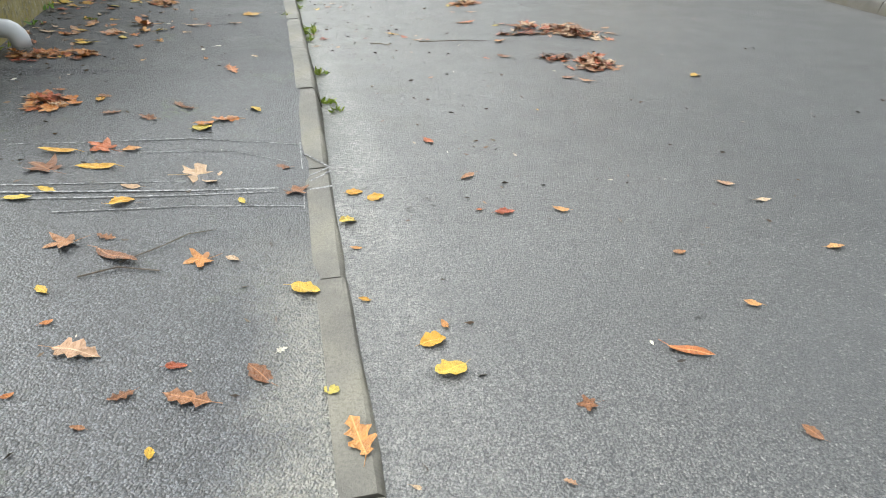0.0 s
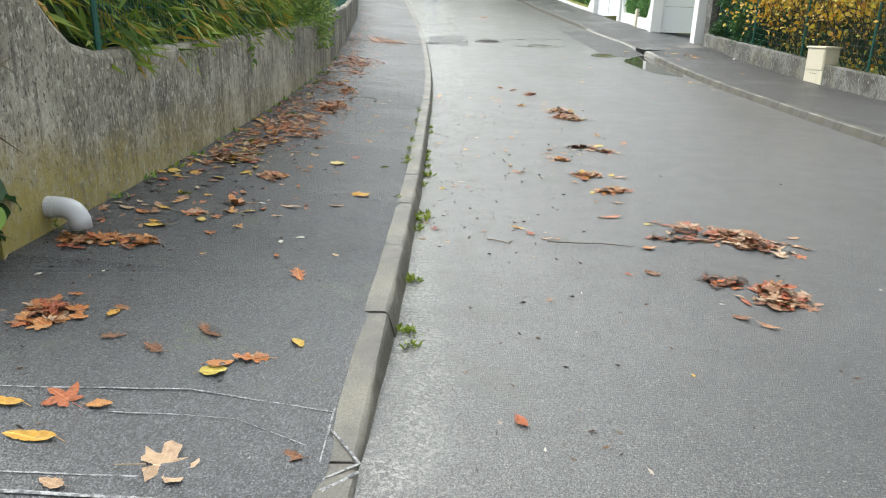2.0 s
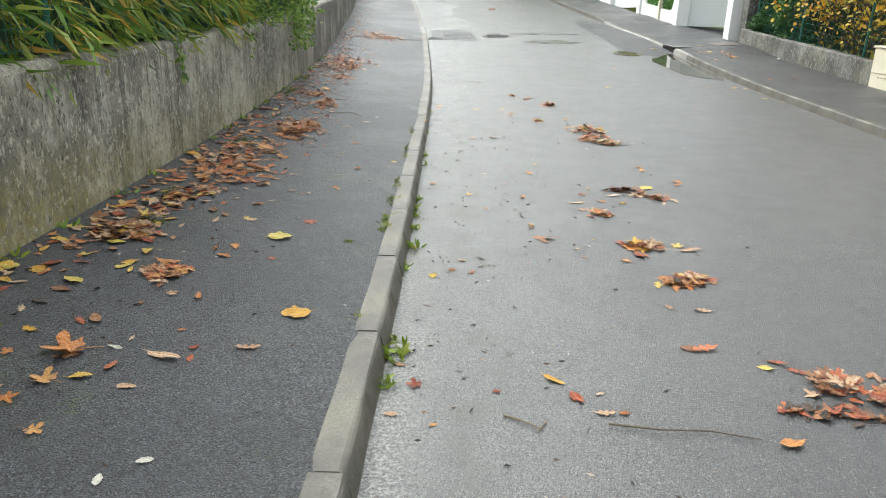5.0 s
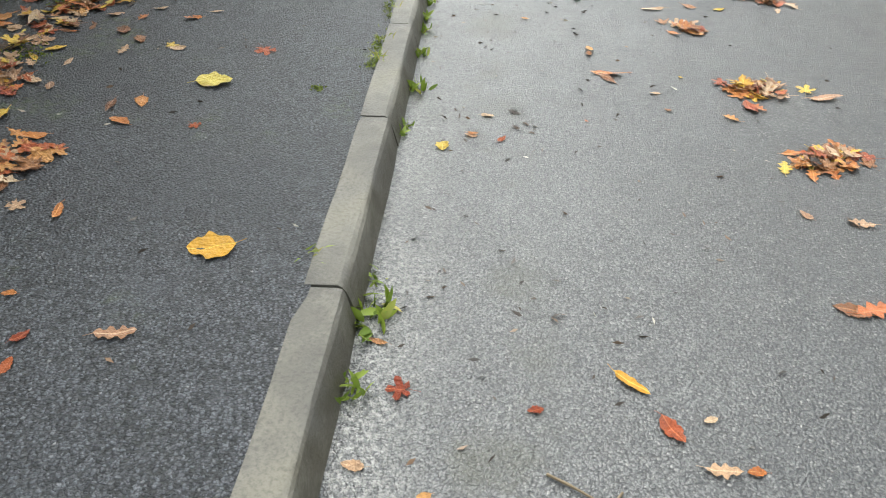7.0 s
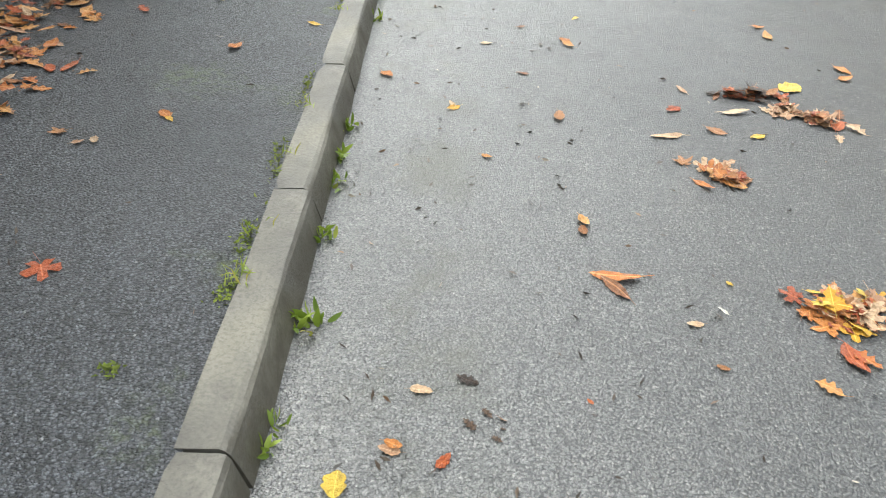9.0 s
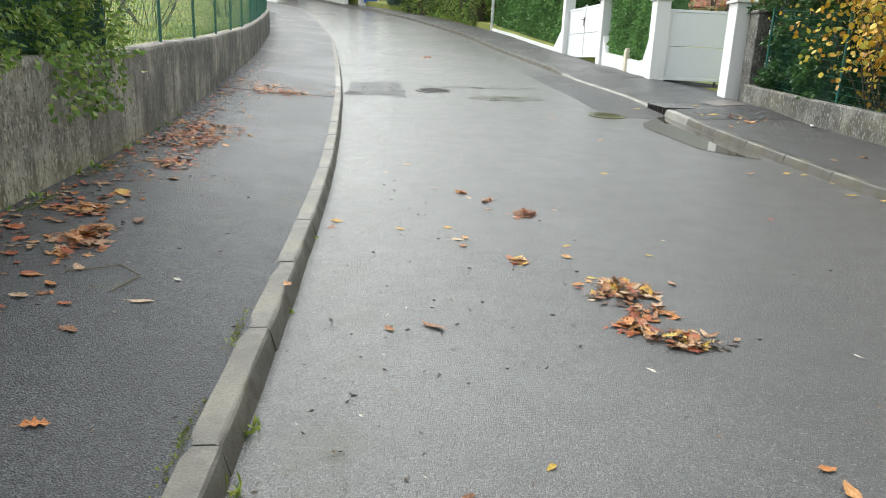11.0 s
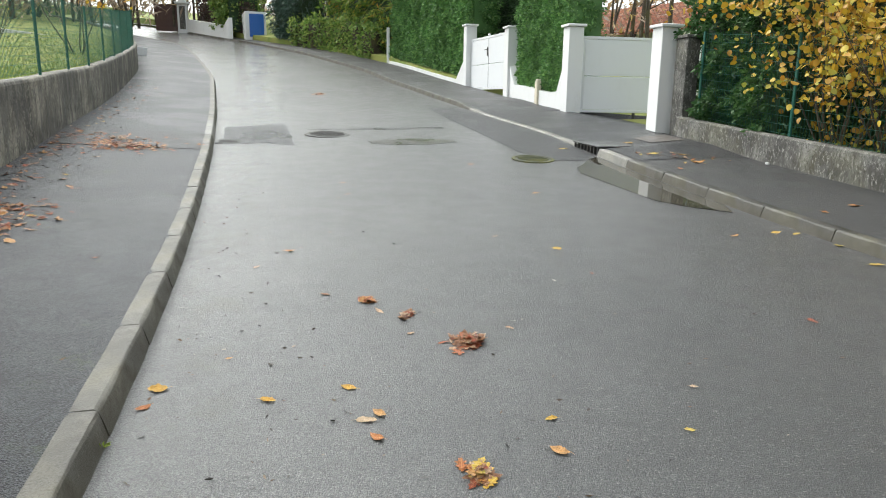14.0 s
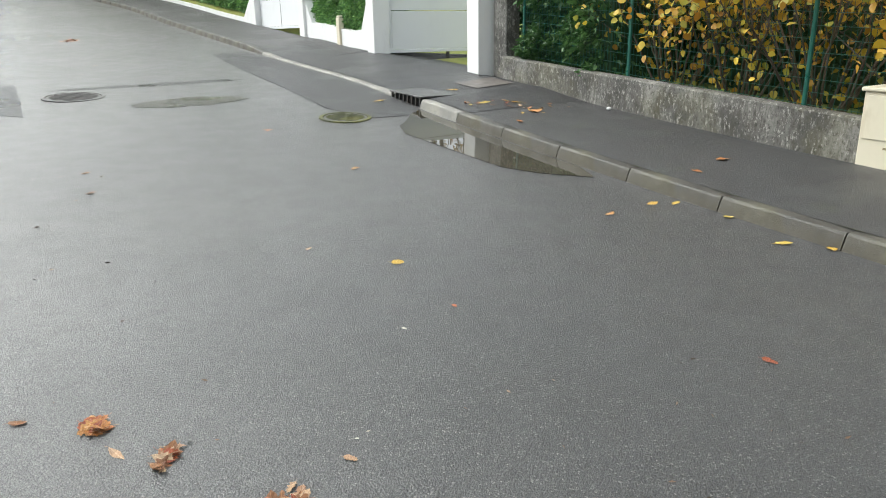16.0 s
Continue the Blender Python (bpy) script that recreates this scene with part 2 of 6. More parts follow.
def mat_leaf(name, stops, rough=0.34):
    k = Nodes(name, rough)
    c = k.colours(k.own(), stops)
    c = k.mix(k.ramp(k.noise(3.5, 6, 0.7), 0.45, 0.72, 0, 0.55), c, tuple(0.38 * v for v in stops[0][1]))
    c = k.mix(k.ramp(k.noise(11, 5, 0.7), 0.58, 0.72, 0, 0.45), c, (0.07, 0.035, 0.016))
    # paler midrib
    rib = k.ramp(k.math("ABSOLUTE", k.axis(0)), 0.006, 0.022, 0.45, 0)
    c = k.mix(rib, c, tuple(min(1.0, 1.5 * v + 0.04) for v in stops[-1][1]))
    return k.done(c, rough, k.bump(k.noise(10, 4), 0.6, 0.05))


def mat_green(name, stops, rough=0.5, thin=0.32):
    """Leaf blades: light passes through them."""
    k = Nodes(name, rough)
    c = k.mix(k.ramp(k.noise(0.9, 3), 0.35, 0.65, 0, 0.30), k.colours(k.island(), stops), tuple(0.45 * v for v in stops[0][1]))
    k.done(c, rough)
    glow = k.n.new("ShaderNodeBsdfTranslucent")
    both = k.n.new("ShaderNodeMixShader")
    both.inputs[0].default_value = thin
    k.l.new(c, glow.inputs["Color"])
    k.l.new(k.bsdf.outputs[0], both.inputs[1])
    k.l.new(glow.outputs[0], both.inputs[2])
    k.l.new(both.outputs[0], k.n["Material Output"].inputs["Surface"])
    return k.mat


def mat_paint(name, colour, rough=0.4, dirt=0.25, dirt_colour=(0.25, 0.23, 0.19), grain=30):
    k = Nodes(name, rough)
    c = k.mix(k.ramp(k.noise(3.0, 7, 0.65, k.stretch((1, 1, 0.4))), 0.5, 0.78, 0, dirt), colour, dirt_colour)
    return k.done(c, k.ramp(k.noise(8, 3), 0.3, 0.7, rough - 0.08, rough + 0.08), k.bump(k.noise(grain, 4), 0.12, 0.004))


ROAD = mat_road()
PAVE = mat_pavement("dark_pavement_asphalt", (0.062, 0.066, 0.073), 0.42, 0.35)
PAVE_OLD = mat_pavement("grey_pavement_asphalt", (0.060, 0.060, 0.060), 0.45, 0.2)
PATCH = mat_pavement("fresh_black_asphalt", (0.030, 0.031, 0.034), 0.40)
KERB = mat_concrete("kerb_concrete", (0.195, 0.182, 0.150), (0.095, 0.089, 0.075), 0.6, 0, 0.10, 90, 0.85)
KERB_PALE = mat_concrete("pale_kerb_concrete", (0.28, 0.27, 0.24), (0.17, 0.165, 0.15), 0.6, 0, 0.1, 60)
WALL = mat_old_wall()
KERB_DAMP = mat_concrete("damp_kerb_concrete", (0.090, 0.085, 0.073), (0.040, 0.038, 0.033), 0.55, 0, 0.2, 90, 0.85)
WALL_GREY = mat_concrete("grey_roughcast", (0.22, 0.212, 0.195), (0.07, 0.068, 0.062), 0.85, 0.75, 0.15, 30)
WHITE = mat_paint("white_render", (0.74, 0.74, 0.73), 0.6, 0.18)
WHITE_GATE = mat_paint("white_lacquer", (0.73, 0.74, 0.75), 0.55, 0.04, grain=3)
GREEN_METAL = mat_paint("green_coated_steel", (0.012, 0.10, 0.075), 0.35, 0.15, (0.03, 0.06, 0.05))
BLACK_METAL = mat_paint("dark_cast_iron", (0.035, 0.033, 0.03), 0.45, 0.4, (0.09, 0.055, 0.03))
GREY_PLASTIC = mat_paint("grey_plastic_pipe", (0.45, 0.46, 0.47), 0.4, 0.2)
CREAM = mat_paint("stained_cream_polyester", (0.62, 0.57, 0.44), 0.5, 0.45, (0.28, 0.20, 0.08))
SOIL = mat_concrete("dark_garden_soil", (0.07, 0.055, 0.035), (0.035, 0.028, 0.018), 0.9, 0, 0.3, 20)
k = Nodes("lawn_ground", 0.9)
LAWN = k.done(k.mix(k.ramp(k.noise(0.8, 6), 0.35, 0.65), (0.13, 0.19, 0.03), (0.24, 0.25, 0.06)), 0.9, k.bump(k.noise(40, 4), 0.6, 0.02))
GRASS = mat_green("grass_blades", [(0.0, (0.12, 0.20, 0.03)), (0.6, (0.22, 0.30, 0.05)), (0.9, (0.36, 0.36, 0.09)), (1.0, (0.42, 0.30, 0.10))])
BARK = mat_concrete("brown_bark", (0.13, 0.10, 0.075), (0.055, 0.042, 0.03), 0.85, 0.3, 0.3, 50)
THUJA = mat_green("green_conifer_sprays", [(0.0, (0.07, 0.17, 0.05)), (0.5, (0.12, 0.27, 0.075)), (1.0, (0.23, 0.41, 0.12))])
DEEPGREEN = mat_green("deep_conifer_sprays", [(0.0, (0.03, 0.085, 0.025)), (0.5, (0.055, 0.14, 0.04)), (1.0, (0.12, 0.24, 0.07))])
DARKHEDGE = mat_green("dark_leaves_and_hedge_core", [(0.0, (0.020, 0.048, 0.018)), (0.6, (0.035, 0.085, 0.028)), (1.0, (0.065, 0.125, 0.045))])
BAMBOO = mat_green("bamboo_leaves", [(0.0, (0.07, 0.15, 0.03)), (0.45, (0.20, 0.34, 0.05)), (0.8, (0.44, 0.46, 0.08)), (1.0, (0.60, 0.34, 0.06))])
PRIVET = mat_green("privet_leaves", [(0.0, (0.10, 0.19, 0.04)), (0.6, (0.22, 0.36, 0.07)), (1.0, (0.44, 0.50, 0.13))])
GOLD = mat_green("golden_hazel_leaves", [(0.0, (0.42, 0.20, 0.025)), (0.5, (0.58, 0.38, 0.03)), (0.8, (0.60, 0.48, 0.06)), (1.0, (0.34, 0.38, 0.07))])
RUSTWOOD = mat_green("autumn_wood_twigs", [(0.0, (0.30, 0.21, 0.14)), (0.5, (0.44, 0.30, 0.15)), (0.85, (0.56, 0.34, 0.08)), (1.0, (0.60, 0.46, 0.16))])
# mist put into the colour: far twigs paler than the nearer autumn wood
MISTWOOD = mat_green("mist_paled_twigs", [(0.0, (0.34, 0.28, 0.23)), (0.5, (0.46, 0.36, 0.27)), (0.9, (0.55, 0.42, 0.27)), (1.0, (0.60, 0.40, 0.14))])
SPRUCE = mat_green("blue_grey_conifer", [(0.0, (0.03, 0.06, 0.045)), (1.0, (0.10, 0.17, 0.13))])
DRYSTALK = mat_green("dry_straw_stalks", [(0.0, (0.16, 0.11, 0.06)), (0.6, (0.32, 0.25, 0.15)), (1.0, (0.45, 0.38, 0.25))])
WEED = mat_green("bright_weed_leaves", [(0.0, (0.12, 0.19, 0.02)), (0.7, (0.28, 0.36, 0.05)), (1.0, (0.42, 0.36, 0.08))])

# ---- lie of the land ----
PROFILE_Y = [-60, 3, 9, 13, 15.5, 17, 20.7, 23.4, 25.6, 32, 36, 42, 50, 60, 75, 200, 600]
PROFILE_Z = [-0.10, -0.08, -0.07, 0.06, 0.17, 0.26, 0.56, 0.83, 0.97, 1.58, 2.0, 2.8, 3.85, 5.15, 7.3, 21, 50]


def soft(y, ys, vs, w=1.5):
    return float(np.mean(np.interp(np.linspace(y - w, y + w, 7), ys, vs)))


def zr(y):
    return soft(y, PROFILE_Y, PROFILE_Z)


def x_left(y):
    """Road side of the near kerb."""
    return soft(y, [-60, 1.2, 4.2, 5.75, 7, 9.3, 11, 13, 15.5, 18, 22.4, 27.4, 36.4, 40.7, 49, 53.5, 62, 72, 90],
                [0.2, 0.30, 0.412, 0.437, 0.466, 0.484, 0.49, 0.517, 0.507, 0.445, 0.26, -0.06, -0.78, -1.46, -2.9, -4.2, -8.5, -15, -30], 1.2)


def x_right(y):
    """Road side of the far kerb."""
    return soft(y, [-60, 0, 14, 21, 23.5, 28.5, 34, 40, 48.5, 55.8, 61.7, 66.5, 74, 90],
                [5.6, 6.0, 6.27, 6.22, 6.34, 5.95, 5.5, 4.8, 2.7, 0.1, -2.8, -5.1, -9, -20], 1.2)


def x_wall(y):
    """Face of the garden wall."""
    return soft(y, [-60, 4, 13, 17, 20.9, 29, 37.6, 46, 60, 90], [-1.62, -1.62, -1.64, -1.72, -1.9, -2.5, -3.4, -5.2, -11, -32], 1.5)


def x_back(y):
    """Back of the far pavement."""
    return soft(y, [-60, 12, 22, 22.6, 26, 30, 35.4, 43, 50, 57, 70, 90], [8.3, 8.3, 8.25, 8.05, 7.85, 7.75, 7.35, 6.2, 3.9, 0.5, -6, -18], 0.8)


def road_z(x, y):
    return zr(y) + 0.015 * (min(max(x, x_left(y)), x_right(y)) - 0.5)


def kerb_up(y):
    return float(np.interp(y, [-60, 3.2, 4.35, 90], [0.022, 0.022, 0.135, 0.135]))


def left_z(x, y):
    """Near pavement: falls from the wall to the kerb."""
    h = kerb_up(y) - 0.004
    f = (x_left(y) - 0.16 - x) / 1.9
    return road_z(0.4, y) + h + (0.25 - h) * min(max(f, 0), 1.0)


def right_up(y):
    return float(np.interp(y, [-60, 21.0, 21.1, 22.2, 27.6, 29, 90], [0.125, 0.125, 0.10, 0.03, 0.03, 0.12, 0.12]))


def right_z(x, y):
    xr = x_right(y)
    run = min(max(x - xr - 0.16, 0), 1.75)
    inside = min(max(x - xr - 1.75, 0), 2.0)
    return road_z(xr, y) + right_up(y) + 0.03 * run * (1 + 2.2 * float(np.interp(y, [20, 22, 27, 30], [0, 1, 1, 0]))) - 0.14 * inside


def surface_z(x, y):
    xl, xr = x_left(y), x_right(y)
    if x < xl - 0.145:
        return left_z(x, y)
    if x < xl - 0.01:
        return road_z(0.4, y) + kerb_up(y)
    if x > xr + 0.15:
        return right_z(x, y)
    if x > xr:
        return road_z(xr, y) + right_up(y)
    return road_z(x, y)


def mesh_ob(name, verts, faces, material, parent=None, label="", smooth=False):
    me = bpy.data.meshes.new(name)
    me.from_pydata(verts, [], faces)
    me.materials.append(material)
    if smooth:
        me.polygons.foreach_set("use_smooth", [True] * len(me.polygons))
    me.update()
    ob = new(name, me)
    if parent is not None:
        ob.parent = parent
    if label:
        tagged(ob, label)
    return ob


def part(name, bm, material, parent=None, label="", smooth=False):
    me = bpy.data.meshes.new(name)
    bmesh.ops.recalc_face_normals(bm, faces=bm.faces)
    bm.to_mesh(me)
    bm.free()
    me.materials.append(material)
    if smooth:
        me.polygons.foreach_set("use_smooth", [True] * len(me.polygons))
    ob = new(name, me)
    if parent is not None:
        ob.parent = parent
    if label:
        tagged(ob, label)
    return ob


def empty(name, m, label="", category="", group="", kind=""):
    ob = new(name)
    ob.matrix_world = m
    return tagged(ob, label, category, group, kind)


def sheet(name, xa, xb, y0, y1, ny, nx, z, material, thick=0.0):
    verts, faces = [], []
    for j in range(ny + 1):
        y = y0 + (y1 - y0) * j / ny
        a, b = xa(y), xb(y)
        for i in range(nx + 1):
            x = a + (b - a) * i / nx
            verts.append((x, y, z(x, y)))
    for j in range(ny):
        for i in range(nx):
            a = j * (nx + 1) + i
            faces.append((a, a + 1, a + nx + 2, a + nx + 1))
    if thick:
        n = len(verts)
        verts += [(x, y, h - thick) for x, y, h in verts]
        rim = [i for i in range(nx + 1)] + [j * (nx + 1) + nx for j in range(1, ny + 1)]
        rim += [ny * (nx + 1) + i for i in range(nx - 1, -1, -1)] + [j * (nx + 1) for j in range(ny - 1, 0, -1)]
        for a, b in zip(rim, rim[1:] + rim[:1]):
            faces.append((b, a, a + n, b + n))
    return mesh_ob(name, verts, faces, material, smooth=True)


def box(bm, lo, hi, bevel=0.0, m=None):
    r = bmesh.ops.create_cube(bm, size=1.0)
    c = [(a + b) / 2 for a, b in zip(lo, hi)]
    s = [b - a for a, b in zip(lo, hi)]
    for v in r["verts"]:
        v.co = Vector([c[i] + v.co[i] * s[i] for i in range(3)])
    if bevel:
        edges = {e for v in r["verts"] for e in v.link_edges}
        r = bmesh.ops.bevel(bm, geom=list(edges), offset=bevel, segments=2, affect="EDGES", profile=0.5)
    if m is not None:
        bmesh.ops.transform(bm, matrix=m, verts=r["verts"])
    return bm


def tube(bm, points, radii, sides=8):
    rings = []
    for i, p in enumerate(points):
        p = Vector(p)
        d = Vector(points[min(i + 1, len(points) - 1)]) - Vector(points[max(i - 1, 0)])
        q = d.to_track_quat("Z", "Y")
        r = radii[i] if isinstance(radii, (list, tuple)) else radii
        rings.append([bm.verts.new(p + q @ Vector((r * math.cos(2 * math.pi * k / sides), r * math.sin(2 * math.pi * k / sides), 0))) for k in range(sides)])
    for a, b in zip(rings, rings[1:]):
        for k in range(sides):
            bm.faces.new((a[k], a[(k + 1) % sides], b[(k + 1) % sides], b[k]))
    bm.faces.new(rings[0][::-1])
    bm.faces.new(rings[-1])
    return bm


# ---- ground, road, pavements ----
def land():
    ys = [-60 + 4 * i for i in range(12)] + [-12 + 1.0 * i for i in range(100)] + [90 + 12 * i for i in range(40)]
    verts, faces = [], []
    for y in ys:
        w, b = x_wall(y), x_back(y)
        up = float(np.interp(y, [4.3, 5.5], [0.1, 0.9]))
        up *= float(np.interp(y, [18, 26], [1.18, 1.02]))
        cols = []
        for d in (600, 200, 80, 40, 22, 12, 7, 4, 2, 0.12):
            cols.append((w - d, zr(y) + up + 0.035 * min(d, 30) * (y > 5) + 0.10 * max(d - 40, 0) ** 0.9))
        cols += [(w - 0.10, zr(y) - 0.35), (w + 0.3, zr(y) - 0.35), (b - 0.3, zr(y) - 0.35), (b + 0.10, zr(y) - 0.35)]
        for d in (0.12, 2, 5, 10, 20, 40, 80, 200, 600):
            cols.append((b + d, zr(y) + (0.06 if 21.8 < y < 34.5 else 0.42) + 0.01 * min(d, 40) + 0.06 * max(d - 40, 0) ** 0.9))
        verts += [(x, y, z) for x, z in cols]
        n = len(cols)
    for j in range(len(ys) - 1):
        for i in range(n - 1):
            a = j * n + i
            faces.append((a, a + 1, a + n + 1, a + n))
    return tagged(mesh_ob("ground", verts, faces, LAWN), "damp rising garden ground under grass and soil", "ground", kind="structure")


land()
road = tagged(sheet("road", lambda y: x_left(y) - 0.06, lambda y: x_right(y) + 0.06, -14, 88, 300, 16, road_z, ROAD), "wet grey asphalt lane climbing gently uphill", "road", kind="structure")
pave_l = tagged(sheet("pavement_1", lambda y: x_wall(y) - (4.0 if y < 4.5 else 0.05), lambda y: x_left(y) - 0.14, -14, 88, 300, 8, left_z, PAVE),
                "dark wet asphalt footpath along a garden wall", "pavement", kind="structure")
pave_r = tagged(sheet("pavement_2", lambda y: x_right(y) + 0.14, lambda y: x_back(y) + 0.1, -14, 88, 300, 6, right_z, PAVE_OLD),
                "grey asphalt footpath beside a low wall", "pavement", kind="structure")


# ---- kerbs: one stone a metre ----
def kerb_mesh(name, material, pale=False):
    bm = bmesh.new()
    prof = [(-0.147, -0.30), (-0.147, 0.0), (-0.048, 0.0), (-0.036, -0.005), (-0.027, -0.018), (-0.016, -0.06), (0.008, -0.15), (0.008, -0.30)]
    n = 6
    rows = []
    for j in range(n + 1):
        y = -0.496 + 0.992 * j / n
        rows.append([bm.verts.new((x - (0.002 if j in (0, n) and i > 0 else 0) + 0.0025 * math.sin(9 * y + i), y, z - (0.002 if j in (0, n) and z > -0.2 else 0) + 0.002 * math.sin(5 * y + 2 * i))) for i, (x, z) in enumerate(prof)])
    for a, b in zip(rows, rows[1:]):
        for i in range(len(prof) - 1):
            bm.faces.new((a[i], b[i], b[i + 1], a[i + 1]))
    bm.faces.new(rows[0])
    bm.faces.new(rows[-1][::-1])
    bmesh.ops.recalc_face_normals(bm, faces=bm.faces)
    me = bpy.data.meshes.new(name)
    bm.to_mesh(me)
    bm.free()
    me.materials.append(material)
    return me


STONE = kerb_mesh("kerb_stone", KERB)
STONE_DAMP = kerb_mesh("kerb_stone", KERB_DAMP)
STONE_PALE = kerb_mesh("kerb_stone", KERB_PALE)


def lay_kerb(name, label, xf, top, y0, y1, side, pale=(), skip=(), step=1.0):
    kerb = empty(name, Matrix(), label, "kerb", kind="structure")
    k, y = 0, y0
    rnd = random.Random(4)
    while y < y1:
        ya, yb = y, y + step
        a = Vector((xf(ya), ya, top(ya)))
        b = Vector((xf(yb), yb, top(yb)))
        d = b - a
        if not any(s0 < (ya + yb) / 2 < s1 for s0, s1 in skip):
            ob = new("kerb_stone", STONE_PALE if any(s0 < (ya + yb) / 2 < s1 for s0, s1 in pale) else (STONE_DAMP if side > 0 else STONE))
            yaw, tilt = math.degrees(math.atan2(-d.x, d.y)), math.degrees(math.atan2(d.z, d.y))
            mid = (a + b) / 2
            ob.parent = kerb
            m = pose(mid.x + rnd.uniform(-0.003, 0.003), mid.y, mid.z + rnd.uniform(-0.003, 0.003), tilt, 0, yaw)
            if side > 0:
                m = pose(mid.x, mid.y, mid.z, 0, 0, yaw + 180) @ pose(0, 0, 0, -tilt, 0, 0)
            ob.matrix_world = m @ Matrix.Diagonal((1, step, 1, 1))
        y += step
    return kerb


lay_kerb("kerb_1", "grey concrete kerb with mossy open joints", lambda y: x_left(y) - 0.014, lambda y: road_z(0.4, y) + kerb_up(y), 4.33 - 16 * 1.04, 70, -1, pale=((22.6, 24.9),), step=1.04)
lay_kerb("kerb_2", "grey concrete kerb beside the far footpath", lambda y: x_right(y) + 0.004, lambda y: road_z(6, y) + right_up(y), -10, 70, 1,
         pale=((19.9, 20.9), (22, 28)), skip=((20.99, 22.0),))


# ---- garden wall along the near footpath ----
def wall_top(y):
    base = zr(y) + float(np.interp(y, [4, 10, 14, 18, 22, 26, 60], [1.19, 1.22, 1.26, 1.23, 1.11, 1.06, 1.03]))
    return base + float(np.interp(y, [4.4, 4.9, 5.05, 5.2, 5.33, 5.42, 5.65, 6.0], [1.1, 1.0, 0.78, 0.50, 0.31, 0.22, 0.07, 0.0]))


def garden_wall():
    ys = [4.66] + [4.75 + 0.1 * i for i in range(18)] + [6.6 + 0.5 * i for i in range(112)]
    prof = [(0.0, None), (0.0, 0.3), (0.0, -0.05), (-0.012, -0.015), (-0.04, 0.0), (-0.20, 0.0), (-0.22, -0.02), (-0.22, None)]
    bm = bmesh.new()
    rows = []
    for j, y in enumerate(ys):
        x, t, f = x_wall(y), wall_top(y), left_z(x_wall(y), y) - 0.3
        r = []
        for i, (dx, dz) in enumerate(prof):
            z = f if dz is None else (f + 0.55 * (t - f) if dz == 0.3 else t + dz)
            r.append(bm.verts.new((x + dx + 0.006 * noise.noise((y * 0.7, i, 0)), y, z + (0.012 * noise.noise((y * 1.3, 3, 1)) if i in (2, 3, 4, 5, 6) else 0))))
        rows.append(r)
    for a, b in zip(rows, rows[1:]):
        for i in range(len(prof) - 1):
            bm.faces.new((a[i], b[i], b[i + 1], a[i + 1]))
    bm.faces.new(rows[0])
    bm.faces.new(rows[-1][::-1])
    return tagged(part("wall_west", bm, WALL), "streaked mossy concrete garden wall with swept-up end", "wall", kind="structure")


garden_wall()


def low_wall():
    bm = bmesh.new()
    rows = []
    for j in range(45):
        y = -2 + j * 0.545
        x = x_back(min(y, 21.8))
        t = zr(y) + 0.09 + 0.18 + 0.36 + 0.02 * math.sin(y * 0.8)
        prof = [(0, zr(y) - 0.2), (0, t - 0.02), (0.02, t), (0.18, t), (0.20, t - 0.02), (0.20, zr(y) - 0.2)]
        rows.append([bm.verts.new((x + dx, y, z)) for dx, z in prof])
    for a, b in zip(rows, rows[1:]):
        for i in range(5):
            bm.faces.new((a[i], b[i], b[i + 1], a[i + 1]))
    bm.faces.new(rows[0])
    bm.faces.new(rows[-1][::-1])
    return tagged(part("wall_east", bm, WALL_GREY), "low rough grey concrete fence wall", "wall", kind="structure")


low_wall()


# ---- gates and pillars of the white entrance ----
def pillar(m, h, w=0.36, label="", group=""):
    p = empty("gate_pillar", m, label, "pillar", group)
    bm = bmesh.new()
    box(bm, (-w / 2, -w / 2, -0.4), (w / 2, w / 2, h - 0.06), 0.012)
    part("shaft", bm, WHITE, p)
    bm = bmesh.new()
    box(bm, (-w / 2 - 0.05, -w / 2 - 0.05, h - 0.058), (w / 2 + 0.05, w / 2 + 0.05, h), 0.015)
    part("cap", bm, WHITE, p)
    return p


def place(y, dx=0.0):
    x = x_back(y) + dx
    return x, y, right_z(x, y)


PIL = "white rendered gate pillar with flat cap"
for y, h in ((22.62, 1.93), (26.25, 1.97), (30.3, 1.97), (33.9, 2.0)):
    x, _, z = place(y, 0.16)
    pillar(pose(x, y, z), h, label=PIL, group="white gate pillars")


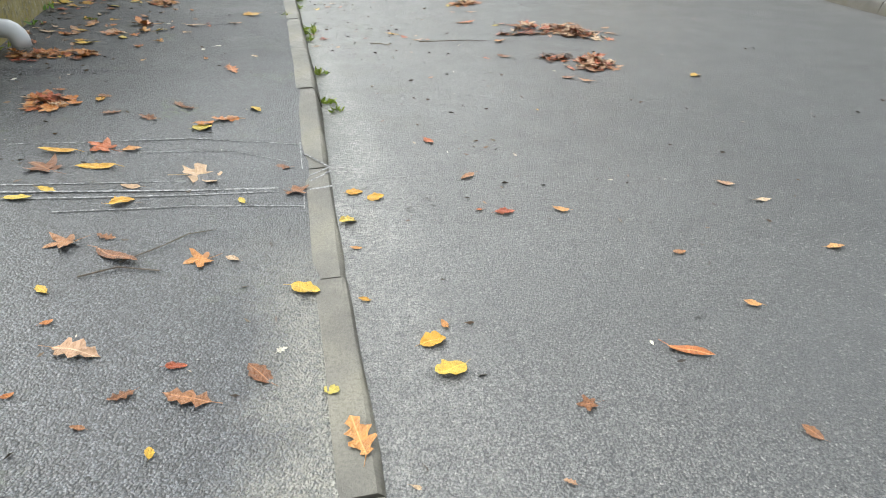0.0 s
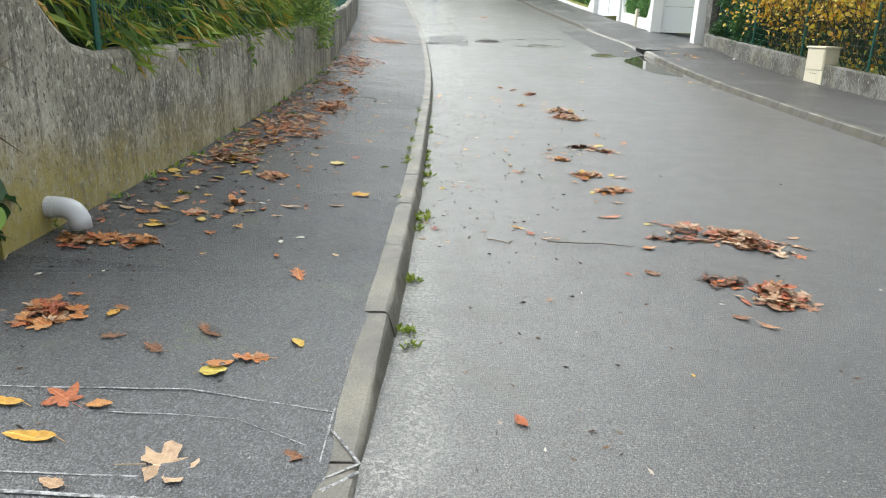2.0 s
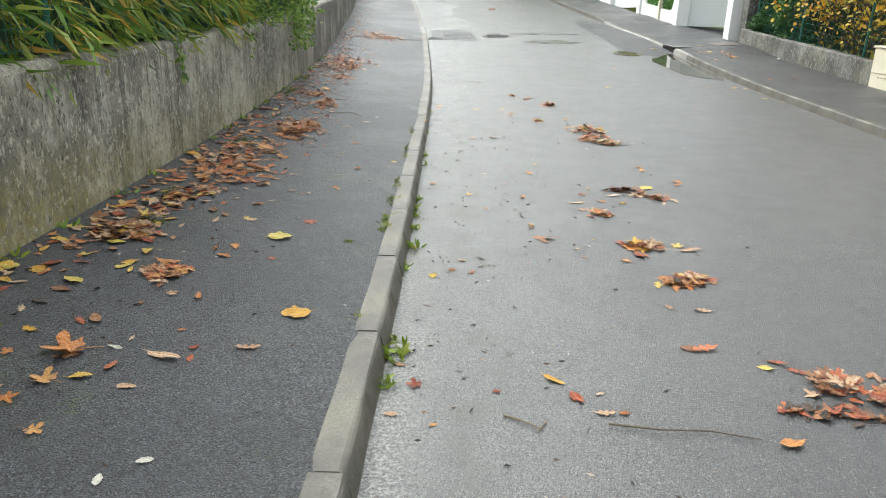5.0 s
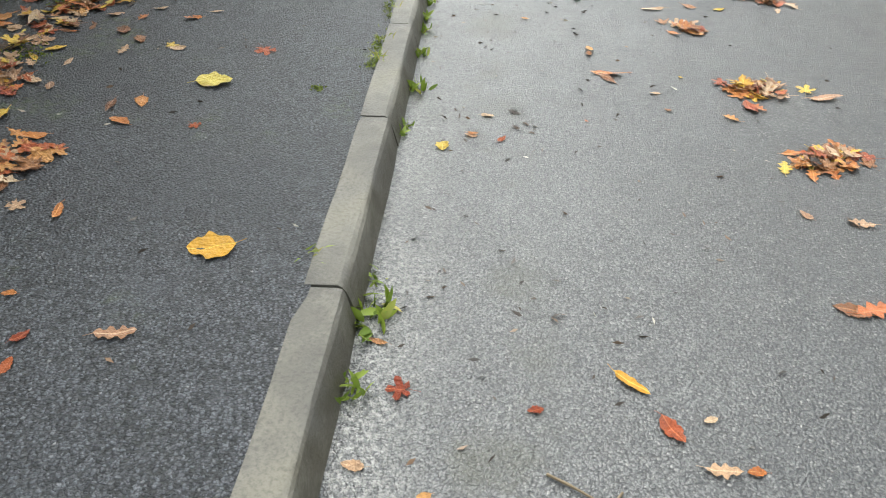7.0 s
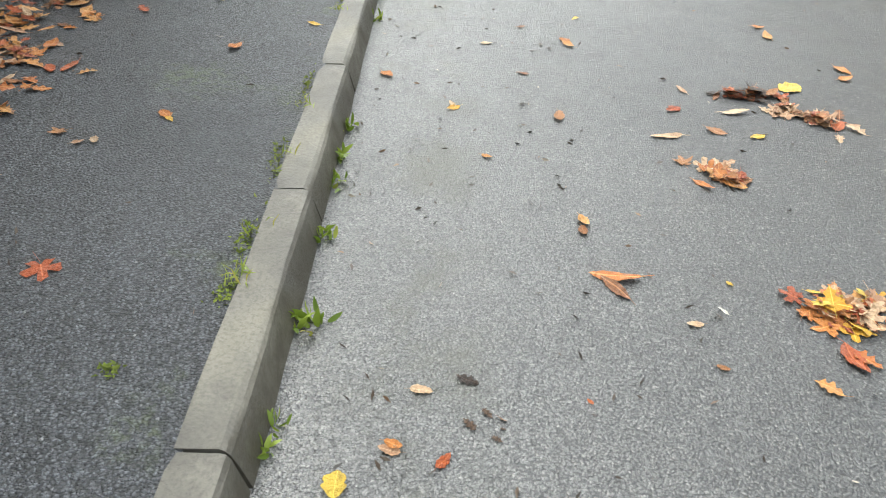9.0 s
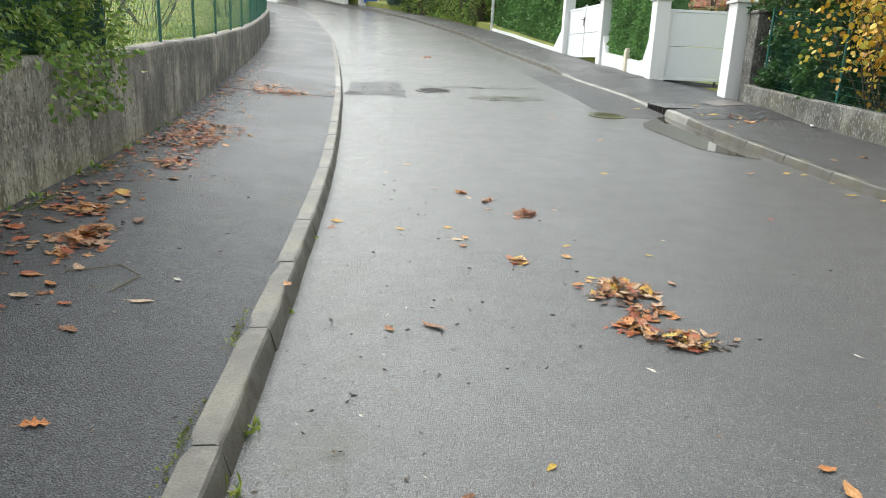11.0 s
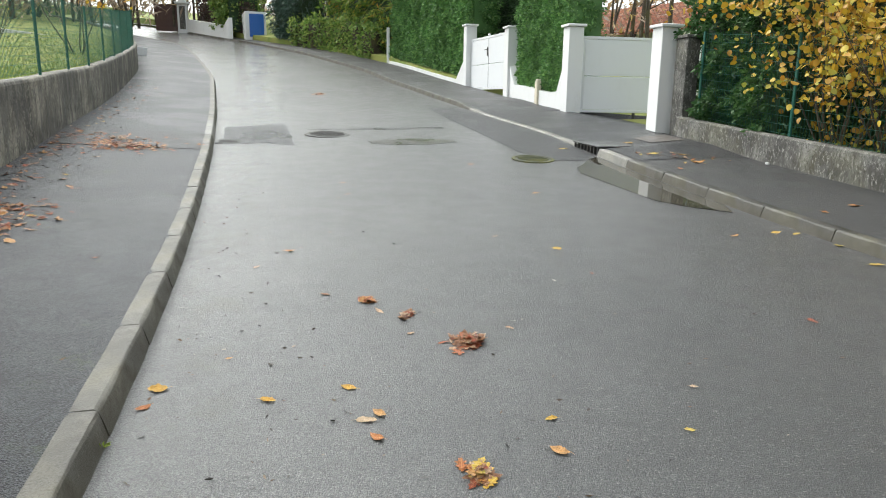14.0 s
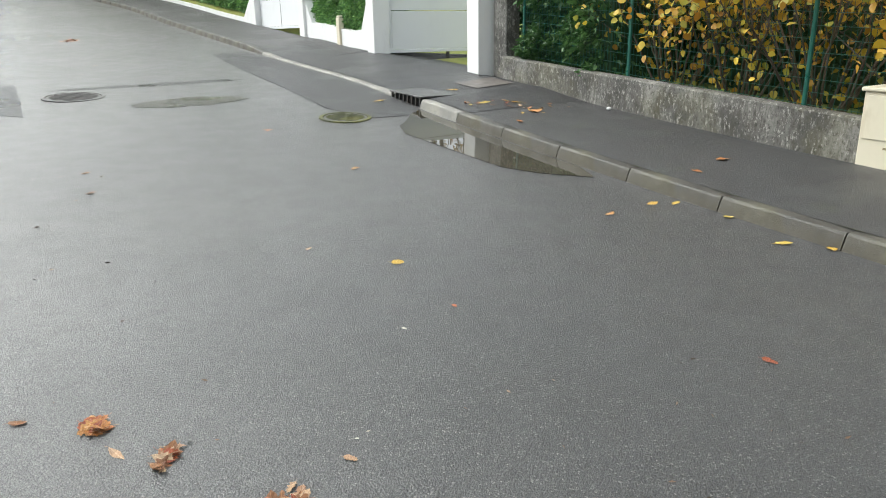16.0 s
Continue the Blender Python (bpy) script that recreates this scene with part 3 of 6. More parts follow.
def gate(xa, y0, xb, y1, h, zb0, label, handle):
    """A solid two-panel leaf between two points of the plan."""
    g = empty("driveway_gate" if not handle else "garden_gate", pose((xa + xb) / 2, (y0 + y1) / 2, zb0, 0, 0, math.degrees(math.atan2(-(xb - xa), y1 - y0))), label, "gate")
    L = math.hypot(xb - xa, y1 - y0) / 2 - 0.03
    for name, z0, z1 in (("lower_panel", 0.07, h * 0.48), ("upper_panel", h * 0.48 + 0.014, h - 0.07)):
        bm = bmesh.new()
        box(bm, (-0.02, -L + 0.07, z0), (0.02, L - 0.07, z1), 0.004)
        part(name, bm, WHITE_GATE, g)
    for a, b in (((-0.03, -L, 0), (0.03, L, 0.066)), ((-0.03, -L, h - 0.066), (0.03, L, h))):
        bm = bmesh.new()
        box(bm, a, b, 0.006)
        part("rail", bm, WHITE_GATE, g)
    for a, b in (((-0.03, -L, 0.068), (0.03, -L + 0.066, h - 0.068)), ((-0.03, L - 0.066, 0.068), (0.03, L, h - 0.068))):
        bm = bmesh.new()
        box(bm, a, b, 0.006)
        part("stile", bm, WHITE_GATE, g)
    if handle:
        bm = bmesh.new()
        box(bm, (-0.045, 0.05, 1.02), (-0.022, 0.10, 1.30), 0.006)
        box(bm, (-0.085, 0.06, 1.20), (-0.06, 0.22, 1.225), 0.006)
        box(bm, (-0.07, 0.06, 1.20), (-0.04, 0.085, 1.225), 0.003)
        part("handle", bm, BLACK_METAL, g, "dark lever handle")
        bm = bmesh.new()
        box(bm, (-0.028, -0.004, 0.0), (0.034, 0.004, h), 0.002)
        part("seam", bm, BLACK_METAL, g)
        bm = bmesh.new()
        bmesh.ops.create_uvsphere(bm, u_segments=12, v_segments=8, radius=0.05, matrix=pose(0, 0.02, h + 0.02))
        part("finial", bm, WHITE_GATE, g)
    else:
        bm = bmesh.new()
        box(bm, (-0.05, -L + 0.03, 0.90), (-0.032, -L + 0.06, 1.12), 0.006)
        part("handle", bm, BLACK_METAL, g, "dark slim handle")
        bm = bmesh.new()
        box(bm, (-0.02, 0.1, -0.14), (0.02, 0.16, -0.002), 0.004)
        part("foot", bm, BLACK_METAL, g)
    return g


gate(11.3, 26.12, 8.2, 26.22, 1.74, 1.28, "white solid two-panel driveway gate standing open inwards", False)
gate(x_back(30.5) + 0.16, 30.5, x_back(33.7) + 0.16, 33.7, 1.62, right_z(x_back(33.7) + 0.16, 33.7) - 0.10, "white solid double garden gate with dark handle", True)


def white_wall():
    bm = bmesh.new()
    for y0, y1, h in ((26.44, 30.1, 0.36), (34.1, 42.8, 0.12)):
        n = 10
        rows = []
        for j in range(n + 1):
            y = y0 + (y1 - y0) * j / n
            x = x_back(y) + 0.04
            z = right_z(x, y)
            t = z + h + (0.75 * max(0, 1 - (y - y0) / 0.5) ** 2) + (0.5 * max(0, 1 - (y1 - y) / 0.4) ** 2 if y1 < 40 else 0)
            rows.append([bm.verts.new((x + dx, y, zz)) for dx, zz in ((0, z - 0.3), (0, t), (0.2, t), (0.2, z - 0.3))])
        for a, b in zip(rows, rows[1:]):
            for i in range(3):
                bm.faces.new((a[i], b[i], b[i + 1], a[i + 1]))
        bm.faces.new(rows[0])
        bm.faces.new(rows[-1][::-1])
    return tagged(part("wall_entrance", bm, WHITE), "low white rendered wall joining the gate pillars", "wall", kind="structure")


white_wall()

# rough grey concrete pier beside the driveway gate
bm = bmesh.new()
box(bm, (-0.12, -0.36, -0.3), (0.14, 0.0, 1.70), 0.015)
box(bm, (-0.15, -0.39, 1.702), (0.17, 0.03, 1.76), 0.012)
pier = part("concrete_pier", bm, WALL_GREY)
pier.matrix_world = pose(8.42, 22.32, right_z(8.3, 22.2))
tagged(pier, "weathered grey concrete pier against a white pillar", "pier")

# slender white post ending the far hedge
bm = bmesh.new()
box(bm, (-0.06, -0.06, -0.3), (0.06, 0.06, 1.55), 0.01)
ob = part("white_post", bm, WHITE)
ob.matrix_world = pose(6.26, 43.0, right_z(6.2, 43.0))
tagged(ob, "slender white boundary post at the end of a hedge", "post")


# ---- foliage ----
def cards(name, centres, directions, size, aspect, material, parent=None, label="", seed=1, fold=0.25, bend=0.15, broad=False):
    """Many small folded leaves in one mesh: a leaf is two faces along its midrib."""
    rng = np.random.default_rng(seed)
    c = np.asarray(centres, float)
    n = len(c)
    d = np.asarray(directions, float)
    d /= np.linalg.norm(d, axis=1, keepdims=True) + 1e-9
    r = rng.normal(size=(n, 3))
    s = np.cross(d, r)
    s /= np.linalg.norm(s, axis=1, keepdims=True) + 1e-9
    u = np.cross(s, d)
    L = (size * rng.uniform(0.6, 1.35, n))[:, None]
    W = L * aspect
    base = c
    tip = c + d * L - u * L * bend
    mid = c + d * L * 0.45 + u * L * 0.04
    le = c + d * L * 0.42 + s * W * 0.5 + u * W * fold
    ri = c + d * L * 0.42 - s * W * 0.5 + u * W * fold
    if broad:
        # a rounded blade: three stations along the midrib
        rows = []
        for t, w in ((0.14, 0.34), (0.45, 0.5), (0.78, 0.33)):
            m = c + d * L * t - u * L * bend * t * t
            rows += [m + s * W * w + u * W * fold * w, m, m - s * W * w + u * W * fold * w]
        v = np.stack([base, *rows, tip], 1).reshape(-1, 3)
        o = np.arange(n)[:, None] * 11
        tri = [(0, 2, 1), (0, 3, 2), (10, 7, 8), (10, 8, 9)]
        for q in (1, 4):
            tri += [(q, q + 1, q + 3), (q + 1, q + 4, q + 3), (q + 1, q + 2, q + 4), (q + 2, q + 5, q + 4)]
        f = np.concatenate([o + np.array([t]) for t in tri], 1).reshape(-1, 3)
    else:
        v = np.stack((base, ri, mid, le, tip), 1).reshape(-1, 3)
        o = np.arange(n)[:, None] * 5
        f = np.concatenate([o + np.array([[0, 1, 2]]), o + np.array([[0, 2, 3]]), o + np.array([[2, 1, 4]]), o + np.array([[3, 2, 4]])], 1).reshape(-1, 3)
    me = bpy.data.meshes.new(name)
    me.vertices.add(len(v))
    me.vertices.foreach_set("co", v.ravel())
    me.loops.add(len(f) * 3)
    me.loops.foreach_set("vertex_index", f.ravel().astype(np.int32))
    me.polygons.add(len(f))
    me.polygons.foreach_set("loop_start", np.arange(0, len(f) * 3, 3, dtype=np.int32))
    me.materials.append(material)
    me.update(calc_edges=True)
    ob = new(name, me)
    if parent is not None:
        ob.parent = parent
    if label:
        tagged(ob, label)
    return ob


def lump(p, scale=1.0):
    return noise.fractal(Vector(p) * scale, 0.6, 2.0, 3)


def hedge(name, label, category, line, z0, height, thick, n, size, aspect, material, core, seed=3, droop=0.2, rough=0.16, top_wave=0.15):
    """A clipped or shaggy hedge on the line of points (x, y); its face bulges and its top waves."""
    h = empty(name, Matrix(), label, category)
    rng = np.random.default_rng(seed)
    pts = [Vector((*p, 0)) for p in line]
    seg = [(b - a).length for a, b in zip(pts, pts[1:])]
    total = sum(seg)

    def along(s):
        for a, b, g in zip(pts, pts[1:], seg):
            if s <= g:
                d = (b - a) / g
                return a + d * s, Vector((d.y, -d.x, 0))
            s -= g
        d = (pts[-1] - pts[-2]).normalized()
        return pts[-1], Vector((d.y, -d.x, 0))

    # added solid block stops see-through; its dark greens stand for the shaded inside
    bm = bmesh.new()
    m = max(6, int(total * 2))
    rows = []
    for i in range(m + 1):
        p, nn = along(total * i / m)
        b0 = z0(p.x, p.y)
        hh = height + top_wave * lump((p.x, p.y, seed), 0.6)
        inset = 0.14
        row = []
        for q, zz in ((-1, 0), (-1, 0.5), (-1, 0.94), (1, 0.94), (1, 0.5), (1, 0)):
            pos = p + nn * q * (thick / 2 - inset)
            row.append(bm.verts.new((pos.x, pos.y, b0 + zz * (hh - inset))))
        rows.append(row)
    for a, b in zip(rows, rows[1:]):
        for i in range(5):
            bm.faces.new((a[i], b[i], b[i + 1], a[i + 1]))
    bm.faces.new(rows[0])
    bm.faces.new(rows[-1][::-1])
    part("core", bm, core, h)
    cs, ds = [], []
    for k in range(n):
        s = rng.uniform(0, total)
        p, nn = along(s)
        b0 = z0(p.x, p.y)
        hh = height + top_wave * lump((p.x, p.y, seed), 0.6)
        r = rng.uniform()
        if r < 0.62:
            q = (1 if rng.uniform() < 0.72 else -1) * thick / 2
            zz = rng.uniform(0.02, 1) * hh
            out = nn * (1 if q > 0 else -1)
        elif r < 0.86:
            q = rng.uniform(-1, 1) * thick / 2
            zz = hh
            out = Vector((0, 0, 1))
        else:
            q = rng.uniform(-1, 1) * thick / 2
            zz = rng.uniform(0.02, 1) * hh
            e = 0 if rng.uniform() < 0.5 else total
            p, nn = along(e)
            b0 = z0(p.x, p.y)
            d = (pts[1] - pts[0]).normalized() if e == 0 else (pts[-1] - pts[-2]).normalized()
            out = d * (-1 if e == 0 else 1)
        pos = p + nn * q + Vector((0, 0, b0 + zz))
        depth = rough * lump((pos.x, pos.y, pos.z), 1.6) + rough * 0.5 * lump((pos.x, pos.y, pos.z), 5) - abs(rng.normal(0, 0.05))
        pos = pos + out * depth
        cs.append(pos)
        ds.append(out * 0.8 + Vector(rng.normal(0, 0.55, 3)) + Vector((0, 0, -droop)))
    cards("leaves", np.array(cs), np.array(ds), size, aspect, material, h, seed=seed)
    return h


def right_ground(x, y):
    return zr(y) + 0.42


# the hedge line faces the road: the points run so that the road lies on the positive side
hedge("conifer_hedge", "tall clipped green conifer hedge above a white low wall", "hedge", [(6.95, 43.0), (8.25, 34.3)], right_ground, 3.4, 1.1, 46000, 0.11, 0.5, THUJA, THUJA, 3, rough=0.15, top_wave=0.08)
hedge("conifer_hedge", "clipped conifer hedge between two white gates", "hedge", [(8.35, 30.0), (8.5, 26.5)], right_ground, 3.9, 0.9, 30000, 0.08, 0.5, THUJA, THUJA, 5, rough=0.13)
hedge("conifer_hedge", "dark tall conifers behind the garden gate", "hedge", [(9.9, 38.0), (10.2, 31.6)], right_ground, 5.2, 1.6, 20000, 0.15, 0.3, DARKHEDGE, DARKHEDGE, 7, top_wave=0.8)
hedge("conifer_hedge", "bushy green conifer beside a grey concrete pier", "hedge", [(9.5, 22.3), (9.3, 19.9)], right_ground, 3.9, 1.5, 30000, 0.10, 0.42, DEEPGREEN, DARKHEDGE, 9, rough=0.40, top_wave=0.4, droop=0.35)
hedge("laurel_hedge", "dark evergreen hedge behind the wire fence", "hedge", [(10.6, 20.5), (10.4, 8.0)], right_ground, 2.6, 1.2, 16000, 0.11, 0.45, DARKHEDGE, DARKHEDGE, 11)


def left_ground(x, y):
    return wall_top(max(y, 5.9)) - 0.1


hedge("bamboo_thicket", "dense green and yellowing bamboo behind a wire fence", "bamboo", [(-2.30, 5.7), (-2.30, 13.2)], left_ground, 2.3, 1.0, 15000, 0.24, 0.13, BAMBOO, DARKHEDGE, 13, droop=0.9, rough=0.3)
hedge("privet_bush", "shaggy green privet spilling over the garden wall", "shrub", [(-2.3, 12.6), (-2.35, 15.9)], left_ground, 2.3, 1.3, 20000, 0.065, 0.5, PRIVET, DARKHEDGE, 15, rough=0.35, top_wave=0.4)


def tree(name, label, x, y, z, h, spread, n, size, material, seed, base=0.25, category="tree", aspect=0.6, stems=1, lean=0.0, droop=0.1):
    """Tapered trunk or stems, limbs that fork, and a loose crown of small leaves at the twig ends."""
    t = empty(name, pose(x, y, z), label, category)
    rnd = random.Random(seed)
    bm = bmesh.new()
    ends = []

    def limb(p, d, length, r, level):
        pts, rr = [p], [r]
        for i in range(4):
            d = (d + Vector((rnd.gauss(0, 0.13), rnd.gauss(0, 0.13), rnd.gauss(0.03, 0.08)))).normalized()
            p = p + d * length / 4
            pts.append(p)
            rr.append(r * (1 - 0.17 * (i + 1)))
            if level < 3 and i > 0 and rnd.random() < 0.85:
                side = Vector((rnd.gauss(0, 1), rnd.gauss(0, 1), rnd.gauss(0.25, 0.4))).normalized()
                limb(p, (d * 0.55 + side * 0.75).normalized(), length * rnd.uniform(0.5, 0.75), rr[-1] * 0.6, level + 1)
            if level >= 1:
                ends.append(p.copy())
        tube(bm, pts, rr, 5 if level else 8)

    for s in range(stems):
        a = 2 * math.pi * s / stems + rnd.uniform(-0.3, 0.3)
        d = Vector((math.cos(a) * spread, math.sin(a) * spread, 1.0)) if stems > 1 else Vector((lean, 0, 1))
        limb(Vector((0.08 * math.cos(a), 0.08 * math.sin(a), -0.2)) if stems > 1 else Vector((0, 0, -0.2)), d.normalized(), h * rnd.uniform(0.75, 1.0), h * (0.0085 if stems > 1 else 0.026), 1 if stems > 1 else 0)
    part("trunk", bm, BARK, t, smooth=True)
    if n:
        rng = np.random.default_rng(seed)
        e = np.array([tuple(q) for q in ends if q.z > base * h] or [(0, 0, h)])
        idx = rng.integers(0, len(e), n)
        c = e[idx] + rng.normal(0, h * 0.045, (n, 3))
        d = rng.normal(0, 1, (n, 3)) + np.array([0, 0, -droop])
        cards("crown", c, d, size, aspect, material, t, seed=seed, broad=size < 0.13)
    return t


# golden shrub with bare stems behind the fence
for i, (x, y) in enumerate(((9.15, 19.2), (9.2, 18.2), (9.1, 17.1), (9.15, 15.9), (9.2, 14.6))):
    tree("hazel_shrub", "golden-leaved hazel shrub with brown stems behind a fence", x, y, right_ground(x, y), 2.3, 0.5, 1900, 0.085, GOLD, 21 + i, 0.06, "shrub", 0.8, 17, droop=0.6)

# garden behind the near wall: bare many-stemmed shrubs on the lawn
for i, (x, y, h) in enumerate(((-3.4, 18.4, 2.6), (-3.9, 21.2, 2.4), (-4.3, 25.5, 1.8))):
    tree("bare_shrub", "bare many-stemmed shrub on a lawn", x, y, left_ground(x, y), h, 0.75, 40, 0.06, GOLD, 31 + i, 0.4, "shrub", 0.7, 12)
tree("yellow_tree", "small tree with thin yellow autumn leaves", -4.2, 33.0, left_ground(-4, 33), 2.9, 0.4, 260, 0.14, GOLD, 37, 0.4, "tree", 0.8, 5)

# far trees
FAR = ((4.6, 52.0, 6.5, BAMBOO, 2400, 0.30), (6.8, 49.0, 6.5, BAMBOO, 2600, 0.30), (7.6, 46.5, 5.0, RUSTWOOD, 1500, 0.22), (0.2, 66.0, 7.0, PRIVET, 2400, 0.3), (-2.6, 74.0, 6.0, RUSTWOOD, 1500, 0.22),
       (-8.0, 62.0, 8.0, RUSTWOOD, 1500, 0.22), (-13.0, 60.0, 9.0, RUSTWOOD, 1500, 0.22), (-18.0, 58.0, 10.0, RUSTWOOD, 1500, 0.22), (-11.0, 74.0, 10.0, RUSTWOOD, 1500, 0.22),
       (3.5, 78.0, 11.0, RUSTWOOD, 1500, 0.22), (10.5, 72.0, 12.0, RUSTWOOD, 1500, 0.22), (16.0, 40.0, 8.0, RUSTWOOD, 1500, 0.22), (-20, 78, 13, RUSTWOOD, 1500, 0.22))
for i, (x, y, h, mt, n, s) in enumerate(FAR):
    tree("tree", {"bamboo_leaves": "tall yellow-green bamboo clump beside the lane", "privet_leaves": "green roadside tree in thinning leaf"}.get(mt.name, "bare brown autumn tree on the rising wood edge"),
         x, y, zr(y) + 0.4 + 0.08 * max(0, -x - 5), h, 0.35, n, s, mt, 51 + i, 0.1, "tree", 0.55, 5)


# ---- wire fences ----
def fence(name, label, ys, xf, zf, height, post_r=0.022, pitch=0.055, rails=7, lean=0.0):
    fe = empty(name, Matrix(), label, "fence")
    for y in ys:
        bm = bmesh.new()
        x, z = xf(y), zf(y)
        tube(bm, [(x, y, z - 0.1), (x + lean, y, z + height + 0.03)], post_r, 8)
        part("post", bm, GREEN_METAL, fe)
    for ya, yb in zip(ys, ys[1:]):
        bm = bmesh.new()
        n = max(2, int((yb - ya) / pitch))
        for i in range(1, n):
            y = ya + (yb - ya) * i / n
            x, z = xf(y) + 0.012, zf(y) + 0.03
            tube(bm, [(x, y, z), (x + lean, y, z + height)], 0.0028, 3)
        for r in range(rails):
            h = 0.05 + (height - 0.06) * r / (rails - 1)
            f = h / height
            pts = [(xf(y) + 0.008 + lean * f, y, zf(y) + h) for y in (ya, (ya + yb) / 2, yb)]
            tube(bm, pts, 0.0032, 3)
        tagged(part("wire_panel", bm, GREEN_METAL, fe), kind="stuff")
    return fe


fence("wire_fence", "green welded wire fence standing on the garden wall", [6.2, 7.9, 9.7, 11.5, 13.7, 15.9] + [18.0 + 2.1 * i for i in range(11)],
      lambda y: x_wall(y) - 0.11, wall_top, 1.12, rails=10)
fence("wire_fence", "green welded wire fence on the low wall", [4.4, 6.9, 9.4, 11.9, 14.4, 16.9, 19.4, 21.7], lambda y: x_back(min(y, 21.5)) + 0.22, lambda y: zr(y) + 0.60, 1.45, 0.024, 0.06, 12)


# ---- inlays in the road ----
def inlay(name, outline, z, lift, material, label, category, kind="", n=1):
    """A flat piece on the ground with the outline given as points of the plan, cut into small cells that follow the ground."""
    bm = bmesh.new()
    f = bm.faces.new([bm.verts.new((x, y, 0)) for x, y in outline])
    bmesh.ops.triangulate(bm, faces=[f])
    for _ in range(n):
        bmesh.ops.subdivide_edges(bm, edges=bm.edges[:], cuts=1, use_grid_fill=True)
    for v in bm.verts:
        v.co.z = z(v.co.x, v.co.y) + lift
    bmesh.ops.solidify(bm, geom=bm.faces[:], thickness=0.003)
    top = max(v.co.z - z(v.co.x, v.co.y) for v in bm.verts)
    for v in bm.verts:
        v.co.z += lift - top
    ob = part(name, bm, material)
    return tagged(ob, label, category, kind=kind)


inlay("asphalt_patch", [(5.04, 28.4), (5.86, 28.4), (6.02, 27), (6.22, 24.5), (6.26, 22.2), (6.16, 20.6), (5.42, 20.68), (5.10, 21.5), (5.06, 25)], road_z, 0.005, PATCH, "fresh black asphalt strip before the driveway gate", "asphalt patch", "structure", 3)
inlay("asphalt_patch", [(0.30, 24.2), (0.25, 25.1), (1.40, 25.5), (1.50, 23.5), (1.53, 22.5), (1.1, 22.9), (0.35, 22.8)], road_z, 0.005, mat_pavement("smooth_asphalt_patch", (0.060, 0.062, 0.066), 0.30), "smooth darker asphalt patch beside the kerb", "asphalt patch", "structure", 3)
BROAD = []
for i in range(12):
    BROAD.append((x_right(19.9 + 0.75 * i) + 0.17, 19.9 + 0.75 * i))
for i in range(11, -1, -1):
    BROAD.append((x_back(19.9 + 0.75 * i) + 0.03, 19.9 + 0.75 * i))
pf = sheet("pavement_3", lambda y: x_right(y) + 0.165, lambda y: x_back(y) + (0.05 if y < 22.4 or y > 26.3 else 5.0), 19.9, 28.4, 40, 8, lambda x, y: right_z(x, y) + 0.006, PATCH)
tagged(pf, "fresh black asphalt crossing before the white gates", "pavement", kind="structure")
inlay("asphalt_band", [(x_left(21.5) - 0.16, 21.5), (x_wall(21.5) + 0.02, 21.3), (x_wall(23.2) + 0.02, 23.2), (x_left(23) - 0.16, 23.0)], left_z, 0.005, PATCH, "darker asphalt band across the footpath", "asphalt patch", "structure", 4)


def disc(cx, cy, rx, ry, n=20, wob=0.0, seed=0):
    return [(cx + rx * math.cos(2 * math.pi * i / n) * (1 + wob * math.sin(3.1 * i + seed)), cy + ry * math.sin(2 * math.pi * i / n) * (1 + wob * math.cos(2.3 * i + seed))) for i in range(n)]


def manhole(x, y, r, label, mossy=False):
    m = empty("manhole_cover", pose(x, y, road_z(x, y), math.degrees(math.atan(0.09)), 0, 0), label, "manhole cover")
    bm = bmesh.new()
    bmesh.ops.create_cone(bm, cap_ends=True, segments=28, radius1=r, radius2=r - 0.004, depth=0.02, matrix=pose(0, 0, 0.0))
    part("lid", bm, BLACK_METAL, m)
    bm = bmesh.new()
    a = [(r + 0.004, -0.01), (r + 0.004, 0.014), (r + 0.05, 0.014), (r + 0.055, -0.01)]
    rings = [[bm.verts.new((q * math.cos(2 * math.pi * i / 28), q * math.sin(2 * math.pi * i / 28), z)) for q, z in a] for i in range(28)]
    for i in range(28):
        u, v = rings[i], rings[(i + 1) % 28]
        for j in range(3):
            bm.faces.new((u[j], v[j], v[j + 1], u[j + 1]))
    part("rim", bm, BLACK_METAL if not mossy else MOSSY, m)
    for i in range(9):
        bm = bmesh.new()
        w = math.sqrt(max(0.0, (r - 0.04) ** 2 - ((i - 4) * r / 5) ** 2))
        box(bm, (-w, (i - 4) * r / 5 - 0.012, 0.0095), (w, (i - 4) * r / 5 + 0.012, 0.016), 0.002)
        part("rib", bm, BLACK_METAL if not mossy else MOSSY, m)
    return m


MOSSY = mat_concrete("moss_on_iron", (0.09, 0.10, 0.025), (0.04, 0.045, 0.018), 0.8, 0, 0.6, 60)
MOSS = mat_concrete("bright_moss", (0.20, 0.25, 0.03), (0.10, 0.14, 0.02), 0.95, 0, 0.4, 80)
manhole(2.15, 23.8, 0.36, "round cast-iron manhole cover set in the road")
manhole(5.10, 20.85, 0.28, "small mossy round cover in the road", True)

